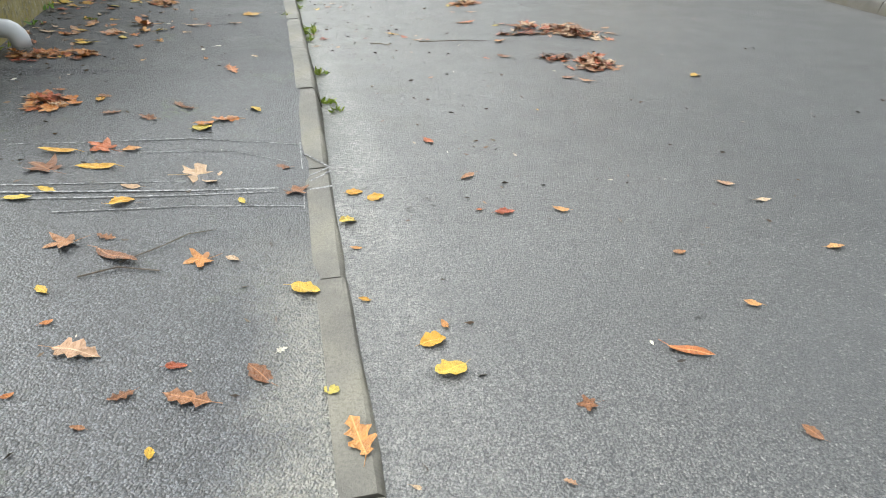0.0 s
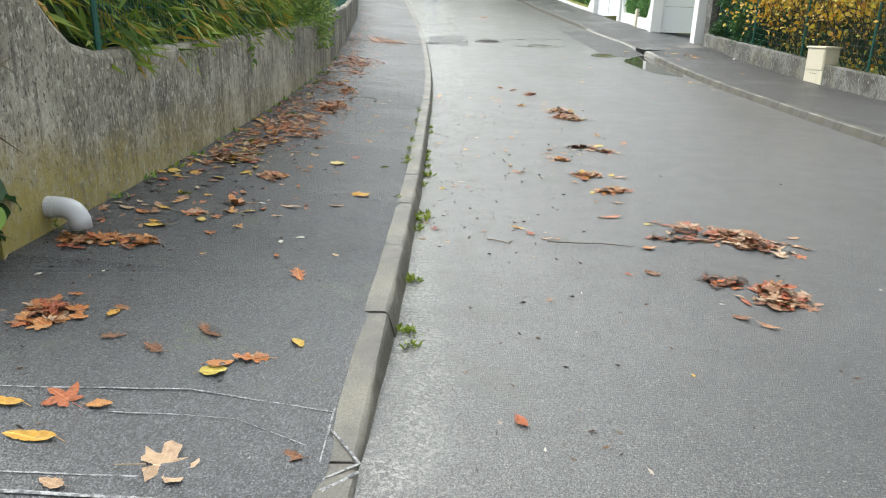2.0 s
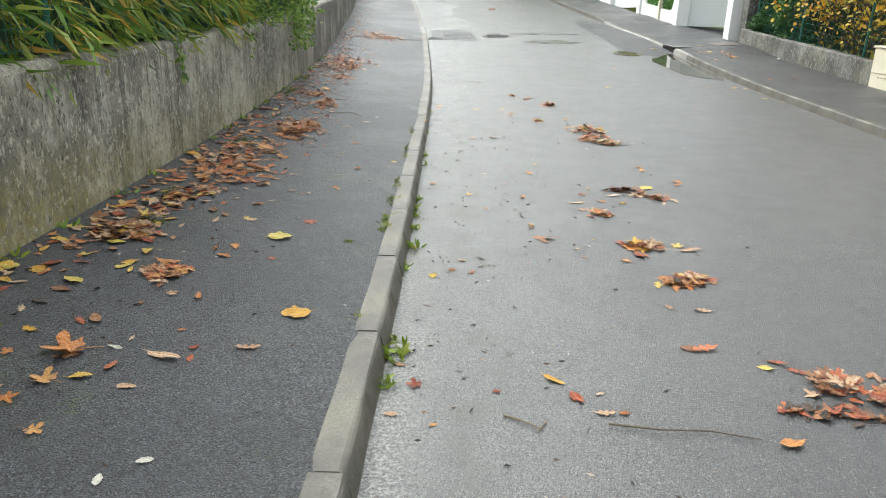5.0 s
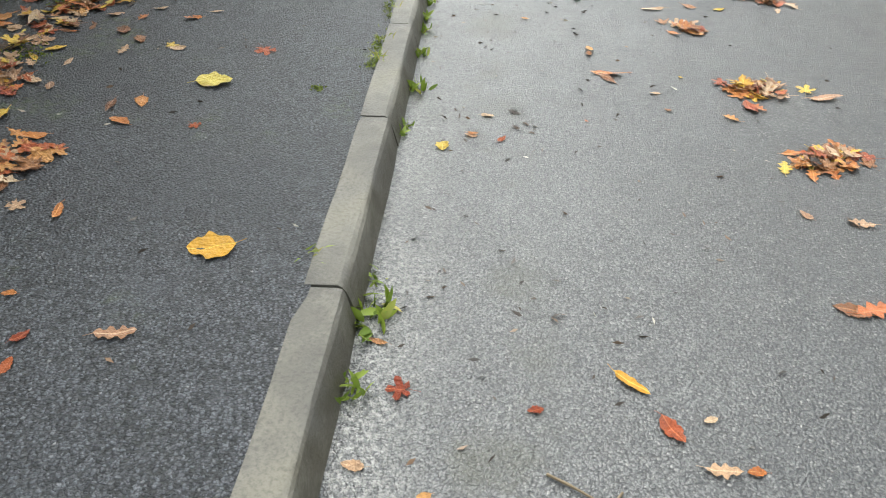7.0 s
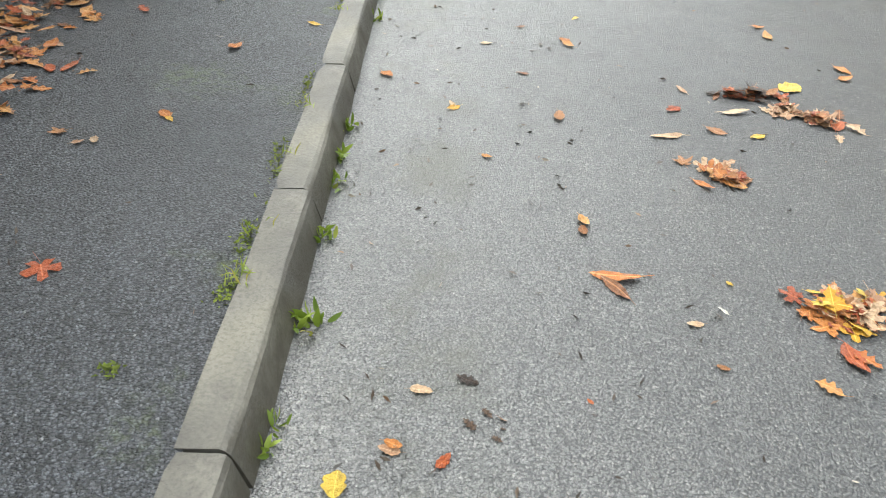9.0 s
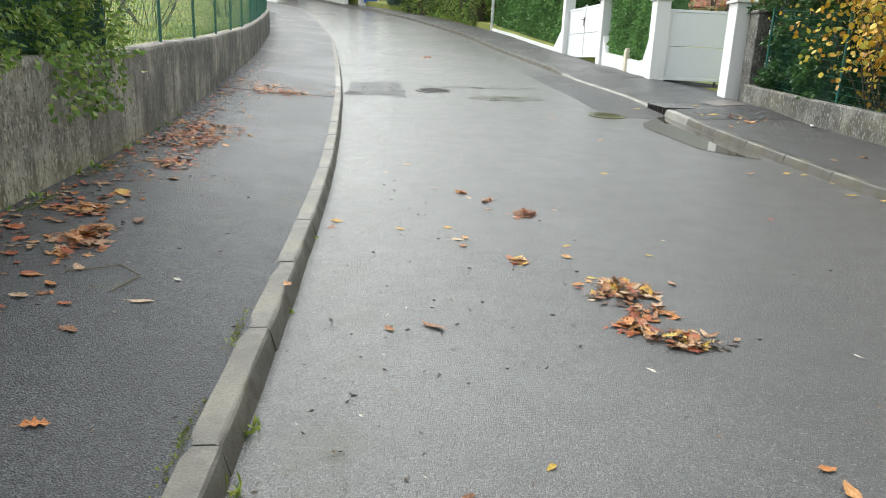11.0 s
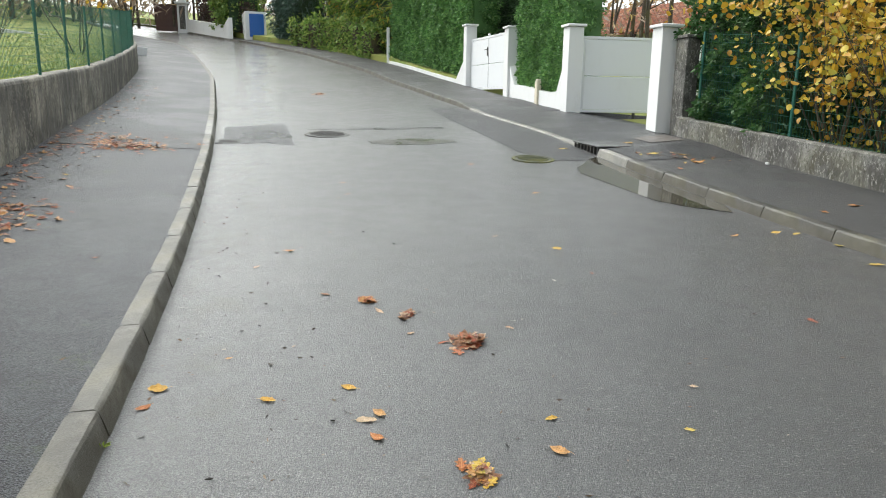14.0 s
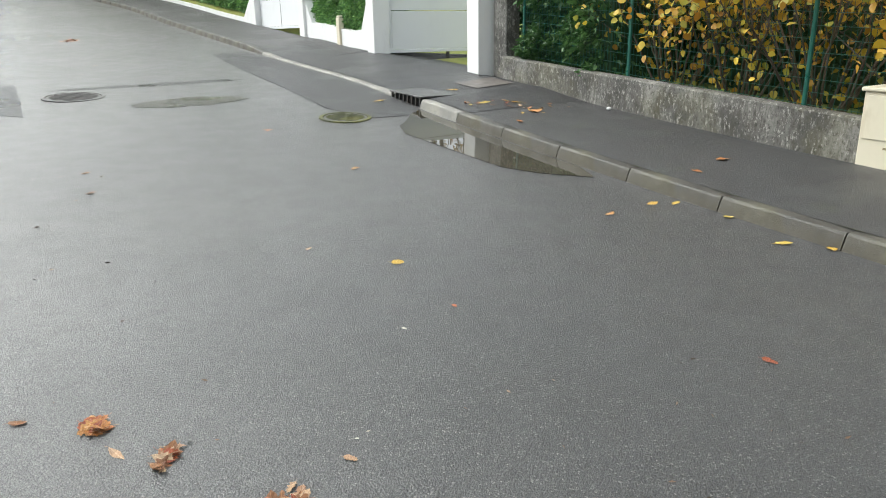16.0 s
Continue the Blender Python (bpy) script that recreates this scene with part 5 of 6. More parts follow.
# grass of the garden lawn
rng = np.random.default_rng(91)
n = 26000
gy = 16.5 + 26 * rng.uniform(0, 1, n) ** 1.3
gx = np.array([x_wall(v) for v in gy]) - 0.25 - 9 * rng.uniform(0, 1, n) ** 1.5
up = np.interp(gy, [18, 26], [1.18, 1.02]) * 0.9
gz = np.array([zr(v) for v in gy]) + up + 0.035 * np.minimum(np.array([x_wall(v) for v in gy]) - gx, 30)
ga = rng.uniform(0, 6.28, n)
tagged(cards("lawn_grass", np.stack((gx, gy, gz), 1), np.stack((np.cos(ga) * 0.5, np.sin(ga) * 0.5, np.ones(n)), 1), 0.10, 0.10, GRASS, seed=2), "short damp yellow-green lawn grass", "grass", kind="stuff")


# ---- fallen leaves ----
def leaf_stops(colour):
    return {"brown": [(0, (0.15, 0.058, 0.024)), (0.5, (0.25, 0.105, 0.04)), (1, (0.36, 0.17, 0.07))],
            "orange": [(0, (0.38, 0.115, 0.026)), (0.5, (0.47, 0.18, 0.045)), (1, (0.54, 0.29, 0.10))],
            "russet": [(0, (0.22, 0.040, 0.016)), (0.5, (0.34, 0.075, 0.022)), (1, (0.45, 0.14, 0.045))],
            "yellow": [(0, (0.52, 0.25, 0.02)), (0.5, (0.58, 0.36, 0.045)), (1, (0.52, 0.43, 0.09))],
            "dark": [(0, (0.03, 0.022, 0.018)), (0.5, (0.055, 0.036, 0.026)), (1, (0.09, 0.055, 0.035))],
            "tan": [(0, (0.34, 0.18, 0.10)), (0.5, (0.46, 0.29, 0.17)), (1, (0.52, 0.38, 0.24))],
            "pale": [(0, (0.50, 0.47, 0.38)), (1, (0.66, 0.64, 0.54))]}[colour]


LEAF_MAT = {c: mat_leaf(c + "_leaf_blade", leaf_stops(c)) for c in ("brown", "orange", "russet", "yellow", "dark", "tan", "pale")}


def leaf_mesh(shape, colour, seed):
    """A blade one metre long with a midrib, a curl and a stalk; scaled down where it is laid."""
    rnd = random.Random(seed)
    curl, arch, twist = rnd.uniform(0.05, 0.55), rnd.uniform(-0.10, 0.22), rnd.uniform(-0.25, 0.25)
    verts, faces = [], []

    def lift(x, y):
        return curl * x * x * 1.5 + arch * (y - 0.5) ** 2 * 1.5 + twist * x * (y - 0.5) + 0.035 * math.sin(9 * x + seed) * math.sin(7 * y + seed * 2)

    if shape == "star":
        rim = []
        n = 30
        for i in range(n):
            a = 2 * math.pi * i / n
            lobe = abs(math.cos(2.5 * (a - math.pi / 2)))
            r = 0.20 + 0.33 * lobe ** 1.5 + 0.05 * math.cos(10 * a + seed) + rnd.uniform(-0.02, 0.02)
            r *= 0.72 if math.sin(a) < -0.6 else 1
            rim.append((r * math.cos(a), 0.45 + r * math.sin(a)))
        inner = [(0.45 * x, 0.45 + 0.45 * (y - 0.45)) for x, y in rim]
        for x, y in inner + rim:
            verts.append((x, y, lift(x, y)))
        verts.append((0, 0.45, lift(0, 0.45) - 0.012))
        for i in range(n):
            j = (i + 1) % n
            faces += [(i, n + i, n + j, j), (2 * n, i, j)]
    else:
        n = 14
        wide = {"oak": 0.27, "oval": 0.26, "round": 0.40, "long": 0.15}[shape]
        for i in range(n + 1):
            t = i / n
            w = wide * (math.sin(math.pi * t ** 0.85) ** (0.55 if shape == "round" else 0.75) if 0 < t < 1 else 0.0)
            if shape == "oak":
                w *= 0.78 + 0.34 * math.sin(2 * math.pi * 3.6 * t + seed)
            elif shape == "oval":
                w *= 1 + 0.08 * math.sin(24 * t)
            elif shape == "round":
                w *= 0.92 + 0.12 * math.sin(17 * t + seed)
            w *= 1 + rnd.uniform(-0.13, 0.13)
            side = 0.03 * math.sin(3 * t + seed)
            for q in (-1, -0.5, 0, 0.5, 1):
                x = side + q * w
                verts.append((x, t, lift(x, t) - (0.012 if q == 0 else 0)))
        for i in range(n):
            for q in range(4):
                a = 5 * i + q
                faces.append((a, a + 1, a + 6, a + 5))
    b = len(verts)
    y0 = 0.02 if shape != "star" else 0.2
    z0 = lift(0, y0)
    sx = rnd.uniform(-0.12, 0.12)
    verts += [(-0.010, y0, z0), (0.010, y0, z0), (sx + 0.007, -0.22, z0 * 0.5 + 0.02), (sx - 0.007, -0.22, z0 * 0.5 + 0.02), (0, y0, z0 + 0.014), (sx, -0.22, z0 * 0.5 + 0.032)]
    faces += [(b, b + 3, b + 2, b + 1), (b, b + 4, b + 5, b + 3), (b + 4, b + 1, b + 2, b + 5)]
    low = min(v[2] for v in verts)
    me = bpy.data.meshes.new("leaf")
    me.from_pydata([(x, y - 0.4, z - low) for x, y, z in verts], [], faces)
    me.polygons.foreach_set("use_smooth", [True] * len(me.polygons))
    me.materials.append(LEAF_MAT[colour])
    me.update()
    return me


LEAF_CACHE = {}
leaf_rnd = random.Random(77)


def a_leaf(shape, colour):
    key = (shape, colour, leaf_rnd.randrange(3))
    if key not in LEAF_CACHE:
        LEAF_CACHE[key] = leaf_mesh(*key[:2], len(LEAF_CACHE) + 1)
    return LEAF_CACHE[key]


def lie(x, y, turn, lift=0.003, tip=6):
    e = 0.05
    sx = (surface_z(x + e, y) - surface_z(x - e, y)) / (2 * e) if abs(surface_z(x + e, y) - surface_z(x - e, y)) < 0.03 else 0
    sy = (surface_z(x, y + e) - surface_z(x, y - e)) / (2 * e)
    return pose(x, y, surface_z(x, y) + lift, math.degrees(math.atan(sy)) + leaf_rnd.uniform(-tip, tip), -math.degrees(math.atan(sx)) + leaf_rnd.uniform(-tip, tip), 0) @ pose(0, 0, 0, 0, 0, turn)


KIND = {"oak": "lobed oak leaf", "oval": "small oval leaf", "star": "curled palmate leaf", "long": "long narrow leaf", "round": "broad rounded leaf"}
TONE = {"brown": "dull brown", "orange": "orange", "russet": "reddish brown", "yellow": "yellow", "dark": "blackened", "tan": "pale tan", "pale": "whitish"}


def strew(shape, colour, rows):
    for x, y, mm in rows:
        ob = new("fallen_leaf", a_leaf("oak" if colour == "dark" else shape, colour))
        s = mm / 1000 * leaf_rnd.uniform(0.9, 1.15)
        if shape == "star":
            s *= 1.15
        if colour in ("pale", "dark"):
            s *= 0.6
        where = "wet footpath" if x < x_left(y) - 0.14 else ("kerb" if x < x_left(y) else ("far footpath" if x > x_right(y) else "wet road"))
        ob.matrix_world = lie(x, y, leaf_rnd.choice((70, 100, 250, 290, 20, 200)) + leaf_rnd.uniform(-25, 25)) @ Matrix.Diagonal((s, s, s, 1))
        tagged(ob, "%s %s lying on the %s" % (TONE[colour], KIND[shape], where), "leaf", "fallen leaves")


MIXES = {"O": ("orange", "orange", "russet", "brown", "tan", "orange"), "R": ("russet", "orange", "brown", "orange", "tan", "russet"),
         "M": ("brown", "russet", "tan", "orange", "yellow", "tan", "brown", "dark"), "B": ("brown", "tan", "tan", "russet", "brown"),
         "D": ("dark", "brown", "dark", "russet"), "Y": ("yellow", "tan", "orange", "brown", "yellow", "russet")}
MIX_WORD = {"O": "orange", "R": "reddish", "M": "mixed brown and yellow", "B": "brown", "D": "blackened", "Y": "yellow and tan"}


def leaf_pile(x, y, wx, wy, mix, n, skew=0.0, size=0.078):
    """Leaves drifted together: higher and denser in the middle, ragged at the rim."""
    z = surface_z(x, y)
    p = empty("leaf_pile", pose(x, y, z), "%s dead leaves drifted together on the wet %s" % (MIX_WORD[mix], "footpath" if x < 0.2 or x > x_right(y) else "road"), "leaf pile", "leaf piles")
    inv = p.matrix_world.inverted()
    heaps = [(leaf_rnd.uniform(-0.5, 0.5), leaf_rnd.uniform(-0.6, 0.6), leaf_rnd.uniform(0.4, 0.65)) for _ in range(3 + n // 25)]
    for i in range(min(290, int(n * 3.2))):
        cx, cy, cr = leaf_rnd.choice(heaps)
        stray = leaf_rnd.random() < 0.14
        r = leaf_rnd.random() ** 0.6
        a = leaf_rnd.uniform(0, 2 * math.pi)
        q = cr * r * (2.2 if stray else 1.0)
        dx, dy = 0.5 * wx * (cx + q * math.cos(a)), 0.65 * wy * (cy + q * math.sin(a))
        dx += skew * dy + 0.04 * lump((x + dx * 6, y + dy * 6, 2), 1.0)
        h = 0.08 * min(1.0, n / 40) * max(0.0, 1 - r) * leaf_rnd.random() * (0 if stray else 1) + 0.003
        colour = leaf_rnd.choice(MIXES[mix])
        shape = leaf_rnd.choice(("oak", "oval", "star", "star", "oak", "long"))
        ob = new("leaf", a_leaf(shape, colour))
        ob.parent = p
        s = size * leaf_rnd.uniform(0.65, 1.35)
        ob.matrix_basis = inv @ lie(x + dx, y + dy, leaf_rnd.uniform(0, 360), h, 24 if r < 0.7 and not stray else 8) @ Matrix.Diagonal((s, s, s, 1))
    return p


ROAD_PILES = [(2.66, 6.0, 0.58, 0.48, "B", 85, -0.3), (2.30, 5.98, 0.40, 0.10, "D", 10, 0), (2.52, 4.86, 0.32, 0.30, "B", 48, 0), (2.26, 5.12, 0.30, 0.12, "D", 14, 0), (2.24, 7.45, 0.36, 0.20, "M", 24, 0.3),
              (2.10, 8.08, 0.36, 0.20, "Y", 22, 0), (1.97, 8.85, 0.27, 0.14, "O", 16, 0), (2.30, 9.62, 0.50, 0.10, "D", 22, 0), (2.52, 9.42, 0.26, 0.18, "B", 18, 0)]
ROAD_PILES_2 = [(2.48, 12.45, 0.66, 0.36, "M", 44, 0), (2.50, 11.95, 0.36, 0.34, "R", 26, 0.3), (2.56, 11.70, 0.55, 0.20, "M", 28, -0.2), (2.30, 14.40, 0.36, 0.22, "B", 24, 0),
                (1.99, 13.06, 0.18, 0.12, "Y", 10, 0), (2.04, 14.90, 0.12, 0.10, "B", 6, 0), (1.80, 15.24, 0.12, 0.14, "R", 7, 0), (2.43, 32.1, 0.55, 0.5, "R", 16, 0)]
PATH_PILES = [(-1.10, 9.35, 0.85, 1.5, "O", 125, -0.1), (-1.22, 8.35, 0.5, 0.7, "M", 26, 0), (-0.86, 11.05, 0.55, 0.95, "O", 100, 0), (-1.22, 7.65, 0.55, 0.55, "M", 34, 0), (-0.76, 6.9, 0.26, 0.24, "R", 11, 0), (-0.95, 12.85, 0.45, 0.7, "O", 42, 0),
              (-1.15, 16.9, 0.85, 1.6, "R", 140, 0), (-0.95, 15.4, 0.6, 0.45, "R", 24, 0), (-1.15, 13.6, 0.5, 0.5, "O", 18, 0), (-1.0, 21.7, 1.4, 1.1, "R", 80, 0), (-1.36, 4.95, 0.30, 0.16, "O", 20, 0), (-1.15, 5.1, 0.35, 0.2, "O", 12, 0), (-1.05, 4.02, 0.34, 0.24, "R", 18, 0)]
FAR_PILES = [(7.15, 19.9, 1.1, 0.9, "Y", 9, 0), (6.75, 20.4, 0.5, 0.3, "Y", 3, 0)]
for row in ROAD_PILES + ROAD_PILES_2 + PATH_PILES + FAR_PILES:
    leaf_pile(*row)


def leaf_drift(y0, y1, wide, mix, n):
    """Single leaves blown thinly along the foot of the wall."""
    ym = (y0 + y1) / 2
    p = empty("leaf_drift", pose(x_wall(ym) + 0.4, ym, left_z(x_wall(ym) + 0.4, ym)), "thin %s leaf drift along the wall foot" % MIX_WORD[mix], "leaf drift", "leaf drifts")
    inv = p.matrix_world.inverted()
    for i in range(n):
        y = leaf_rnd.uniform(y0, y1)
        x = x_wall(y) + 0.06 + abs(leaf_rnd.gauss(0.12, wide))
        if x > x_left(y) - 0.3:
            continue
        ob = new("leaf", a_leaf(leaf_rnd.choice(("oak", "oval", "star", "oval", "long", "round")), leaf_rnd.choice(MIXES[mix])))
        ob.parent = p
        s = leaf_rnd.uniform(0.05, 0.115)
        ob.matrix_basis = inv @ lie(x, y, leaf_rnd.uniform(0, 360), 0.003, 9) @ Matrix.Diagonal((s, s, s, 1))
    return p


for row in ((5.3, 6.7, 0.45, "M", 46), (6.7, 8.2, 0.42, "Y", 90), (8.2, 9.8, 0.40, "O", 95), (9.8, 11.6, 0.34, "O", 95), (11.6, 14.0, 0.32, "R", 80),
            (14.0, 15.8, 0.36, "R", 70), (15.8, 18.2, 0.42, "R", 120), (18.2, 21.0, 0.30, "R", 40), (21.0, 22.6, 0.60, "O", 80), (24.0, 33.0, 0.35, "O", 60)):
    leaf_drift(*row)

strew('long', 'brown', [(-0.53, 2.43, 165), (2.28, 4.48, 111), (-0.64, 7.35, 99), (1.42, 8.17, 137), (0.51, 6.33, 64), (1.29, 11.91, 165)])
strew('long', 'orange', [(1.32, 1.57, 136), (1.44, 8.23, 148)])
strew('long', 'tan', [(0.35, 1.23, 43), (2.27, 2.5, 104), (-0.45, 6.03, 165), (2.39, 8.01, 143), (1.84, 9.18, 141), (-0.24, 11.84, 139), (2.19, 9.42, 131), (2.02, 9.64, 77), (1.87, 15.03, 101)])
strew('long', 'pale', [(-0.65, 6.07, 102), (1.72, 8.08, 66), (3.49, 11.47, 98), (2.33, 11.35, 100), (-1.19, 11.6, 161)])
strew('long', 'yellow', [(-0.89, 3.4, 144), (-0.7, 3.24, 165), (1.19, 6.22, 113)])
strew('oak', 'brown', [(-0.21, 1.62, 134), (-0.39, 1.65, 78), (-0.58, 2.58, 86), (-0.75, 3.91, 105), (-0.55, 3.85, 103), (-0.42, 4.06, 103), (-0.36, 4.01, 83), (-0.44, 11.46, 127), (-0.71, 13.31, 165)])
strew('oak', 'orange', [(0.23, 1.4, 144), (-0.15, 3.85, 138), (-0.14, 4.74, 148), (1.91, 7.78, 87), (2.05, 7.9, 92), (-0.22, 10.65, 116)])
strew('oak', 'tan', [(-0.56, 1.86, 165), (0.74, 1.15, 43), (-0.14, 6.16, 98), (1.36, 5.95, 86), (2.14, 6.99, 102)])
strew('oak', 'russet', [(1.97, 6.53, 134)])
strew('oak', 'pale', [(0.04, 1.83, 80)])
strew('round', 'yellow', [(0.13, 2.19, 122), (0.18, 1.62, 58), (0.52, 1.81, 92), (0.56, 1.66, 97), (0.51, 2.94, 79), (0.37, 2.74, 86), (0.42, 3.02, 80), (3.1, 4.43, 81), (-0.29, 3.73, 98), (-0.34, 7.62, 138), (0.01, 6.54, 138), (0.64, 7.46, 80), (-1.09, 14.07, 165), (2.55, 9.69, 126), (-1.37, 12.07, 89), (0.64, 14.13, 104), (3.62, 16.26, 89)])
strew('star', 'brown', [(-0.91, 3.21, 137), (0.15, 3.05, 105), (-0.7, 2.53, 125), (0.91, 1.41, 58)])
strew('star', 'orange', [(-0.22, 2.4, 105), (-0.78, 5.31, 71), (-0.66, 5.47, 59), (-1, 5.66, 123), (-0.81, 6.02, 151), (-0.78, 5.78, 111), (-0.85, 5.65, 62), (-1.06, 5.02, 104)])
strew('star', 'tan', [(-0.28, 3.18, 165), (2.87, 5.61, 108), (-0.64, 6.65, 62)])
strew('star', 'russet', [(-0.71, 3.46, 121), (-0.29, 7.25, 53), (0.59, 6.16, 72), (-0.21, 8, 89)])
strew('oval', 'brown', [(-0.02, 1.71, 109), (-0.48, 1.53, 36), (0.11, 3.3, 111), (1.47, 1.15, 70), (1.01, 3.08, 84), (1.63, 2.15, 57), (-0.82, 4.17, 78), (-0.77, 7.98, 97), (-0.85, 6.31, 90), (-1.14, 6.59, 95), (1.92, 6.53, 113), (1.92, 5.25, 98), (2.19, 4.59, 97), (1.22, 4.82, 50), (1.36, 8.48, 59), (1.39, 9.34, 98), (1.64, 7.85, 37), (2.05, 9.24, 96), (1.25, 9.8, 33), (1.27, 9.79, 52), (1.31, 10.42, 51), (1.05, 11.88, 91), (1.54, 15.43, 68)])
strew('oval', 'dark', [(0.03, 2.52, 56), (1.97, 5.18, 61), (0.94, 7.79, 95), (2.11, 6.99, 103), (0.95, 7.64, 73), (1.01, 7.6, 53), (1.26, 7.68, 24), (1.24, 9.45, 63), (0.99, 7.68, 63), (1.03, 7.63, 27), (1.4, 10.17, 75), (1.44, 10.12, 75), (1.17, 10.84, 52), (1.1, 10.53, 53), (2.09, 11.92, 75), (1.38, 11.62, 56), (1.14, 12.47, 65), (1.53, 12.16, 70), (0.73, 12.01, 82), (1.18, 14.31, 78), (2.23, 13.29, 43)])
strew('oval', 'orange', [(-0.6, 3.45, 82), (-0.28, 3.78, 120), (-0.68, 1.67, 38), (-0.66, 2.01, 38), (1.7, 1.75, 70), (2.28, 2.04, 69), (1.32, 2.62, 89), (0.36, 2.49, 50), (0.59, 1.89, 48), (-0.31, 4.99, 52), (-0.7, 4.93, 38), (-1.31, 5.61, 91), (-0.54, 7.4, 88), (2.04, 5.75, 96), (0.6, 9.74, 94), (1.45, 5.95, 50), (-0.55, 7.22, 96), (0.67, 5.85, 34), (-0.45, 6.27, 46), (1.05, 8.97, 49), (1.37, 8.54, 70), (0.76, 7.58, 55), (2.92, 9.94, 100), (1.54, 10.23, 76), (2.69, 10.52, 81), (1.55, 10.17, 81), (2.7, 10.37, 100)])
strew('oval', 'orange', [(2.88, 9.82, 80), (0.47, 12.2, 77), (0.6, 13.94, 77), (2.38, 13.15, 103), (1.68, 13.64, 85), (1.64, 13.43, 87), (7.23, 16.78, 131), (6.7, 16.62, 91), (7.14, 19.57, 165), (1.31, 16.6, 85), (0.95, 14.44, 39), (6.61, 19.17, 113), (5.49, 16.36, 95), (4.29, 18.55, 96), (4.02, 20.54, 91)])
strew('oval', 'tan', [(-0.54, 3.04, 86), (-0.11, 2.41, 74), (-0.14, 3.87, 77), (2.21, 2.71, 82), (0.01, 5.08, 53), (-0.49, 5.78, 80), (3.14, 6.02, 101), (-0.35, 7.59, 66), (1.38, 6.1, 40), (0.5, 5.92, 54), (0.76, 7.56, 52), (1.96, 7.03, 56), (-0.39, 8.66, 42), (-0.34, 8.69, 54), (0.92, 9.43, 50), (1.62, 8.02, 48), (0.82, 7.75, 57), (1.11, 10.17, 71), (-0.71, 12.27, 113), (-0.73, 12.77, 116), (3.28, 13.59, 40), (2, 14.6, 60), (1.6, 13.6, 87), (2.62, 14.57, 54), (3.21, 16.76, 56)])
strew('oval', 'russet', [(-0.27, 1.77, 66), (1.05, 2.66, 88), (0.96, 2.71, 38), (0.92, 3.6, 78), (1.76, 5.24, 56), (1.27, 6.07, 87), (0.94, 6.11, 46), (2.02, 7.9, 102), (0.88, 7.53, 46), (1.26, 7.72, 25), (-0.51, 10.39, 52), (1.93, 9.44, 75), (-1.37, 13.51, 139), (-1.04, 13.6, 94), (3.62, 15.53, 43), (4.58, 14.28, 78)])
strew('oval', 'pale', [(0, 4.02, 80), (1.23, 1.63, 37), (-0.25, 5.36, 100), (-0.34, 5.25, 83), (-0.14, 12.19, 94), (3.26, 15.42, 47), (2.69, 14.67, 30)])
strew('oval', 'yellow', [(-0.71, 2.2, 65), (-0.3, 1.42, 42), (-0.57, 2.88, 117), (-0.96, 2.9, 102), (-0.87, 2.99, 82), (-0.08, 2.92, 62), (-0.83, 4.11, 78), (0.35, 2.11, 51), (-0, 4, 77), (-1.21, 5.75, 110), (-0.68, 5.82, 96), (-1.12, 5.37, 158), (-1.27, 5.12, 67), (-1.21, 4.98, 51), (-1.54, 6.81, 158), (-1.61, 6.71, 109), (-1.44, 6.63, 84), (-1.55, 9.59, 152), (2.2, 6.35, 80), (1.71, 3.97, 33), (-0.15, 8.89, 45), (2.23, 9.2, 83), (1.78, 8.21, 31), (0.23, 9.99, 73), (-0.29, 10.18, 49), (1.65, 10.58, 54), (0.93, 9.4, 64), (3.02, 13.2, 57), (2.45, 13.43, 64)])
strew('oval', 'yellow', [(1.16, 13.9, 82), (1.57, 13.95, 78), (6.25, 15.05, 112), (6.05, 15.28, 101), (6.23, 15.87, 122), (6.15, 16.32, 108), (5.99, 16.41, 108), (7.04, 21.49, 165), (6.85, 20.33, 165), (7.27, 20.14, 165), (5.95, 21.7, 165)])

# the looser drift along the foot of the wall and the crumbs on the road
for i in range(50):
    y = leaf_rnd.uniform(4.8, 26)
    x = x_wall(y) + 0.06 + abs(leaf_rnd.gauss(0.0, 0.38))
    if x < 0.2:
        c = leaf_rnd.choice(("orange", "brown", "russet", "tan", "yellow", "orange"))
        strew(leaf_rnd.choice(("oval", "oak", "star", "long")), c, [(x, y, leaf_rnd.uniform(45, 105))])
for i in range(16):
    y = leaf_rnd.uniform(15, 34)
    strew("oval", leaf_rnd.choice(("brown", "dark", "orange", "tan")), [(leaf_rnd.uniform(0.8, 3.4) - 0.03 * (y - 15), y, leaf_rnd.uniform(40, 90))])


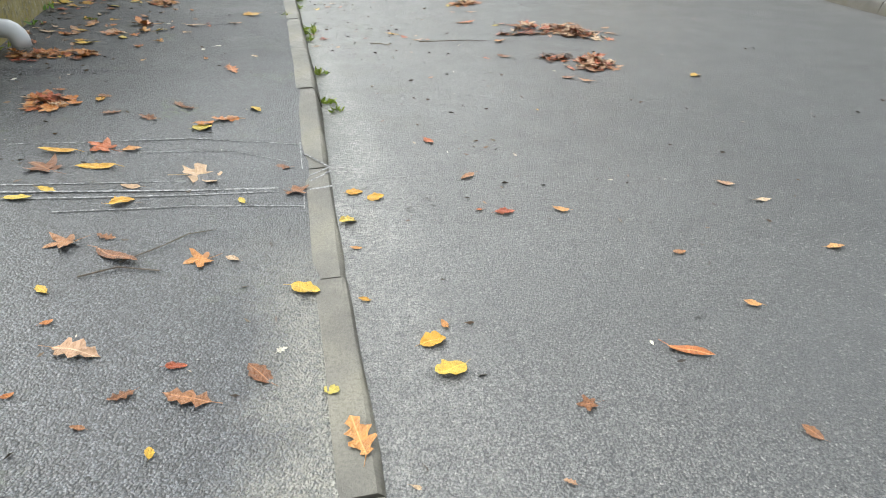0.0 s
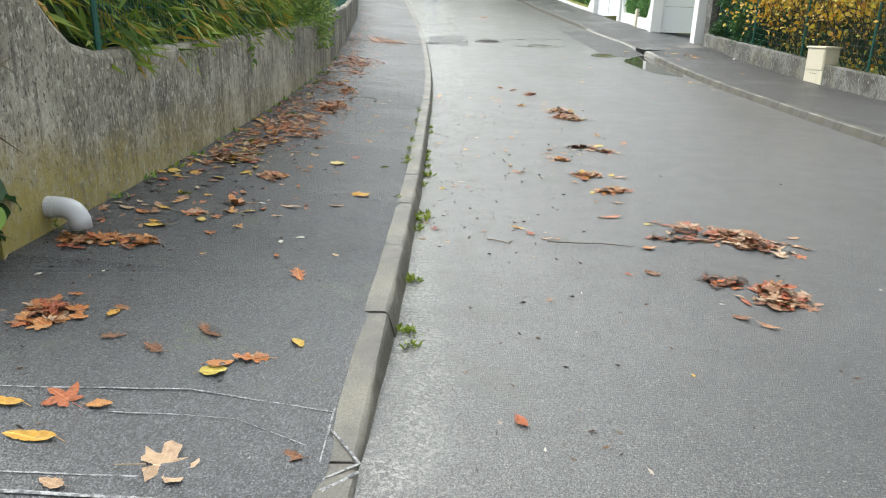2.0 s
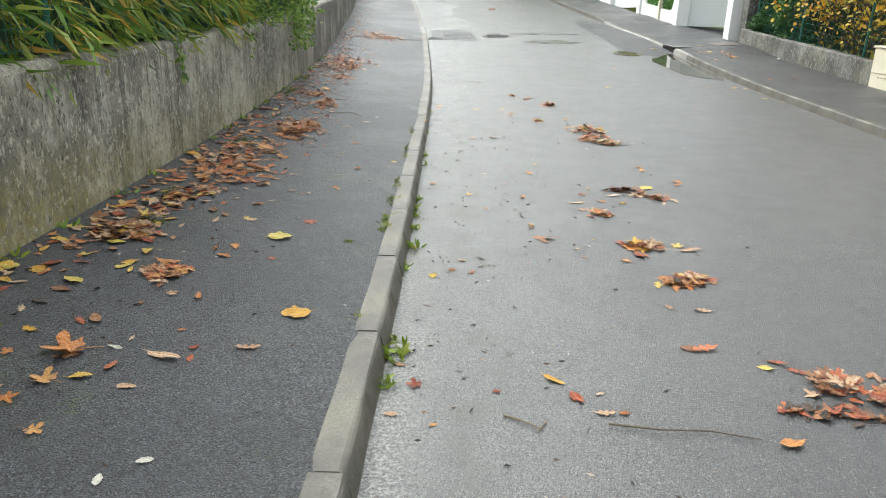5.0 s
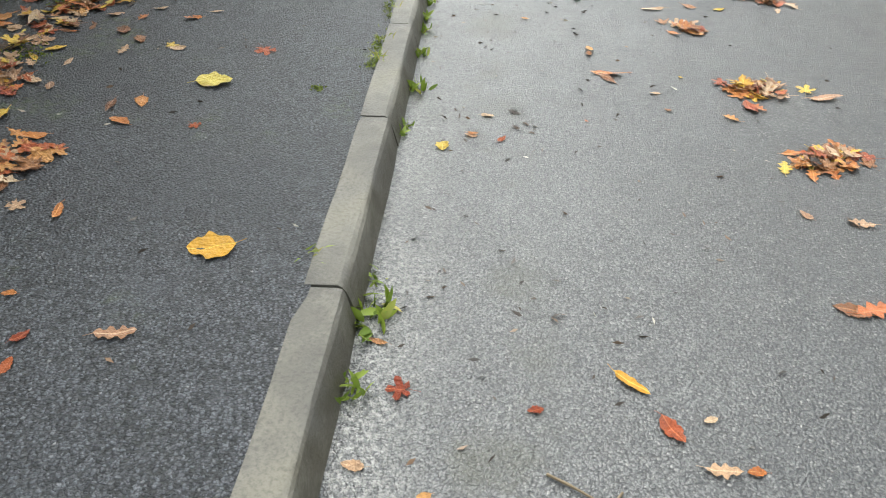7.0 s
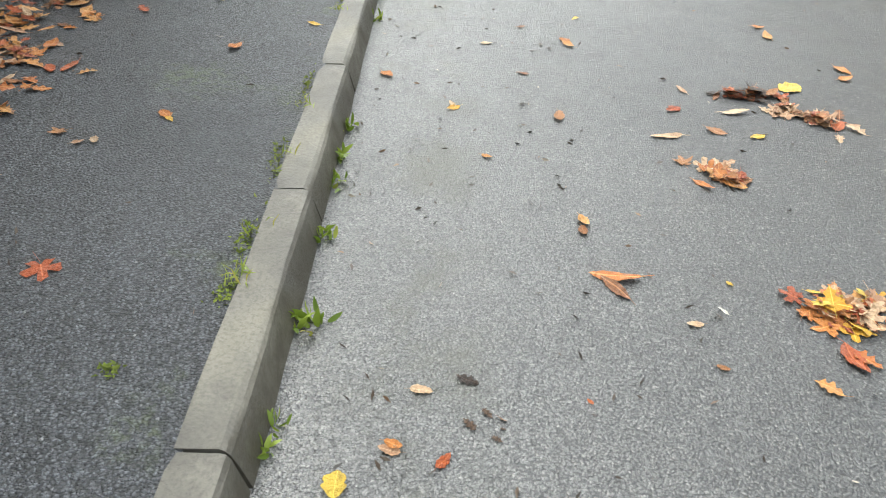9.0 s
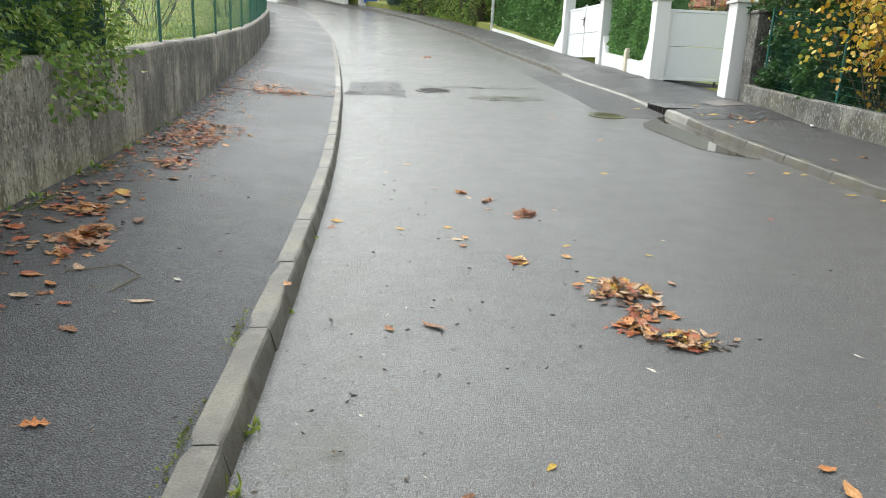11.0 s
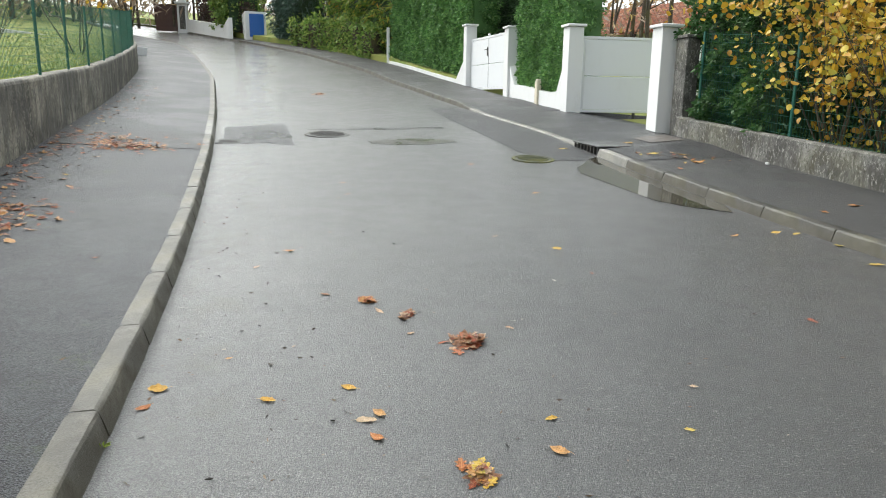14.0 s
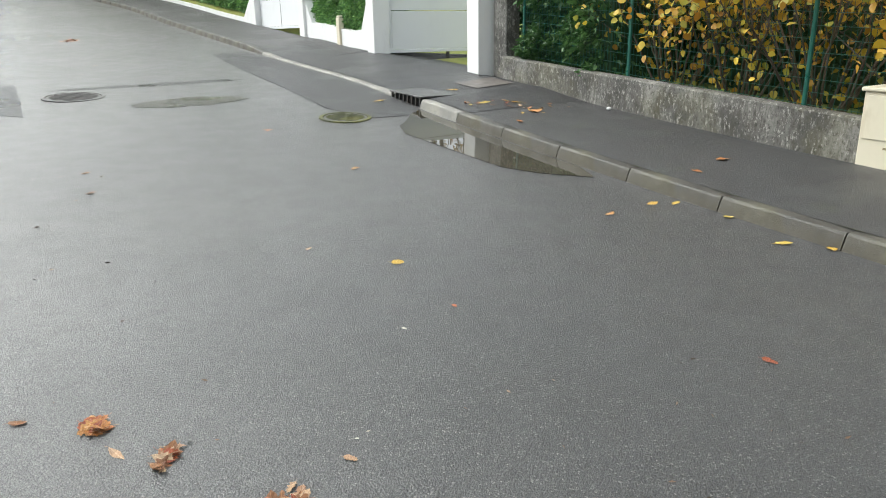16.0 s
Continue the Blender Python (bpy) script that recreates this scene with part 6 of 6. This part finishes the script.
def litter():
    """Crumbs of bark, grit and twig, too small to tell apart."""
    rng = np.random.default_rng(8)
    cs, ds = [], []
    for i in range(2500):
        if i < 650:
            y = rng.uniform(2.5, 20)
            x = 0.62 + abs(rng.normal(0, 0.75)) - 0.01 * y
        elif i < 2000:
            y = rng.uniform(3.0, 24)
            x = x_wall(y) + 0.03 + abs(rng.normal(0, 0.45))
        else:
            y = rng.uniform(0.5, 15)
            x = rng.uniform(-0.9, 4.5)
        if x_left(y) - 0.2 < x < x_left(y) + 0.03:
            continue
        cs.append((x, y, surface_z(x, y) + 0.004))
        a = rng.uniform(0, 6.28)
        ds.append((math.cos(a), math.sin(a), rng.uniform(-0.05, 0.2)))
    return cs, ds


cs, ds = litter()
k = Nodes("litter_crumbs", 0.5)
CRUMB = k.done(k.colours(k.island(), [(0, (0.02, 0.016, 0.012)), (0.6, (0.06, 0.04, 0.025)), (0.85, (0.18, 0.10, 0.05)), (1.0, (0.5, 0.47, 0.40))]))
tagged(cards("leaf_litter", np.array(cs), np.array(ds), 0.030, 0.32, CRUMB, seed=4, fold=0.2, bend=0.0), "dark crumbs of leaf and twig strewn over wet asphalt", "litter", kind="stuff")


def twig(pts, r, label, material=BARK):
    bm = bmesh.new()
    tube(bm, [(x, y, surface_z(x, y) + dz) for x, y, dz in pts], r, 6)
    return tagged(part("twig", bm, material), label, "twig")


twig([(1.36, 5.86, 0.012), (1.55, 5.82, 0.016), (1.75, 5.82, 0.012), (1.93, 5.77, 0.009)], [0.005, 0.004, 0.0035, 0.002], "thin dark twig lying across the wet road")
twig([(-0.50, 2.38, 0.006), (-0.36, 2.50, 0.012), (-0.28, 2.60, 0.008), (-0.18, 2.64, 0.006)], [0.003, 0.002, 0.002, 0.0015], "thin curved twig lying on the footpath")
twig([(-0.62, 2.28, 0.006), (-0.5, 2.34, 0.010), (-0.36, 2.32, 0.006)], 0.003, "short thin twig lying on the footpath")
twig([(-0.75, 12.2, 0.006), (-0.5, 12.35, 0.010), (-0.35, 12.2, 0.010), (-0.42, 11.95, 0.006)], 0.003, "looped pale stem lying on the footpath", DRYSTALK)
twig([(0.95, 5.92, 0.006), (1.00, 5.89, 0.010), (1.05, 5.86, 0.008), (1.10, 5.82, 0.006)], [0.004, 0.004, 0.003, 0.002], "short pale twig lying on the wet road", DRYSTALK)
twig([(1.12, 5.88, 0.006), (1.09, 5.84, 0.010), (1.075, 5.81, 0.006)], [0.003, 0.003, 0.002], "small pale twig beside another on the road", DRYSTALK)
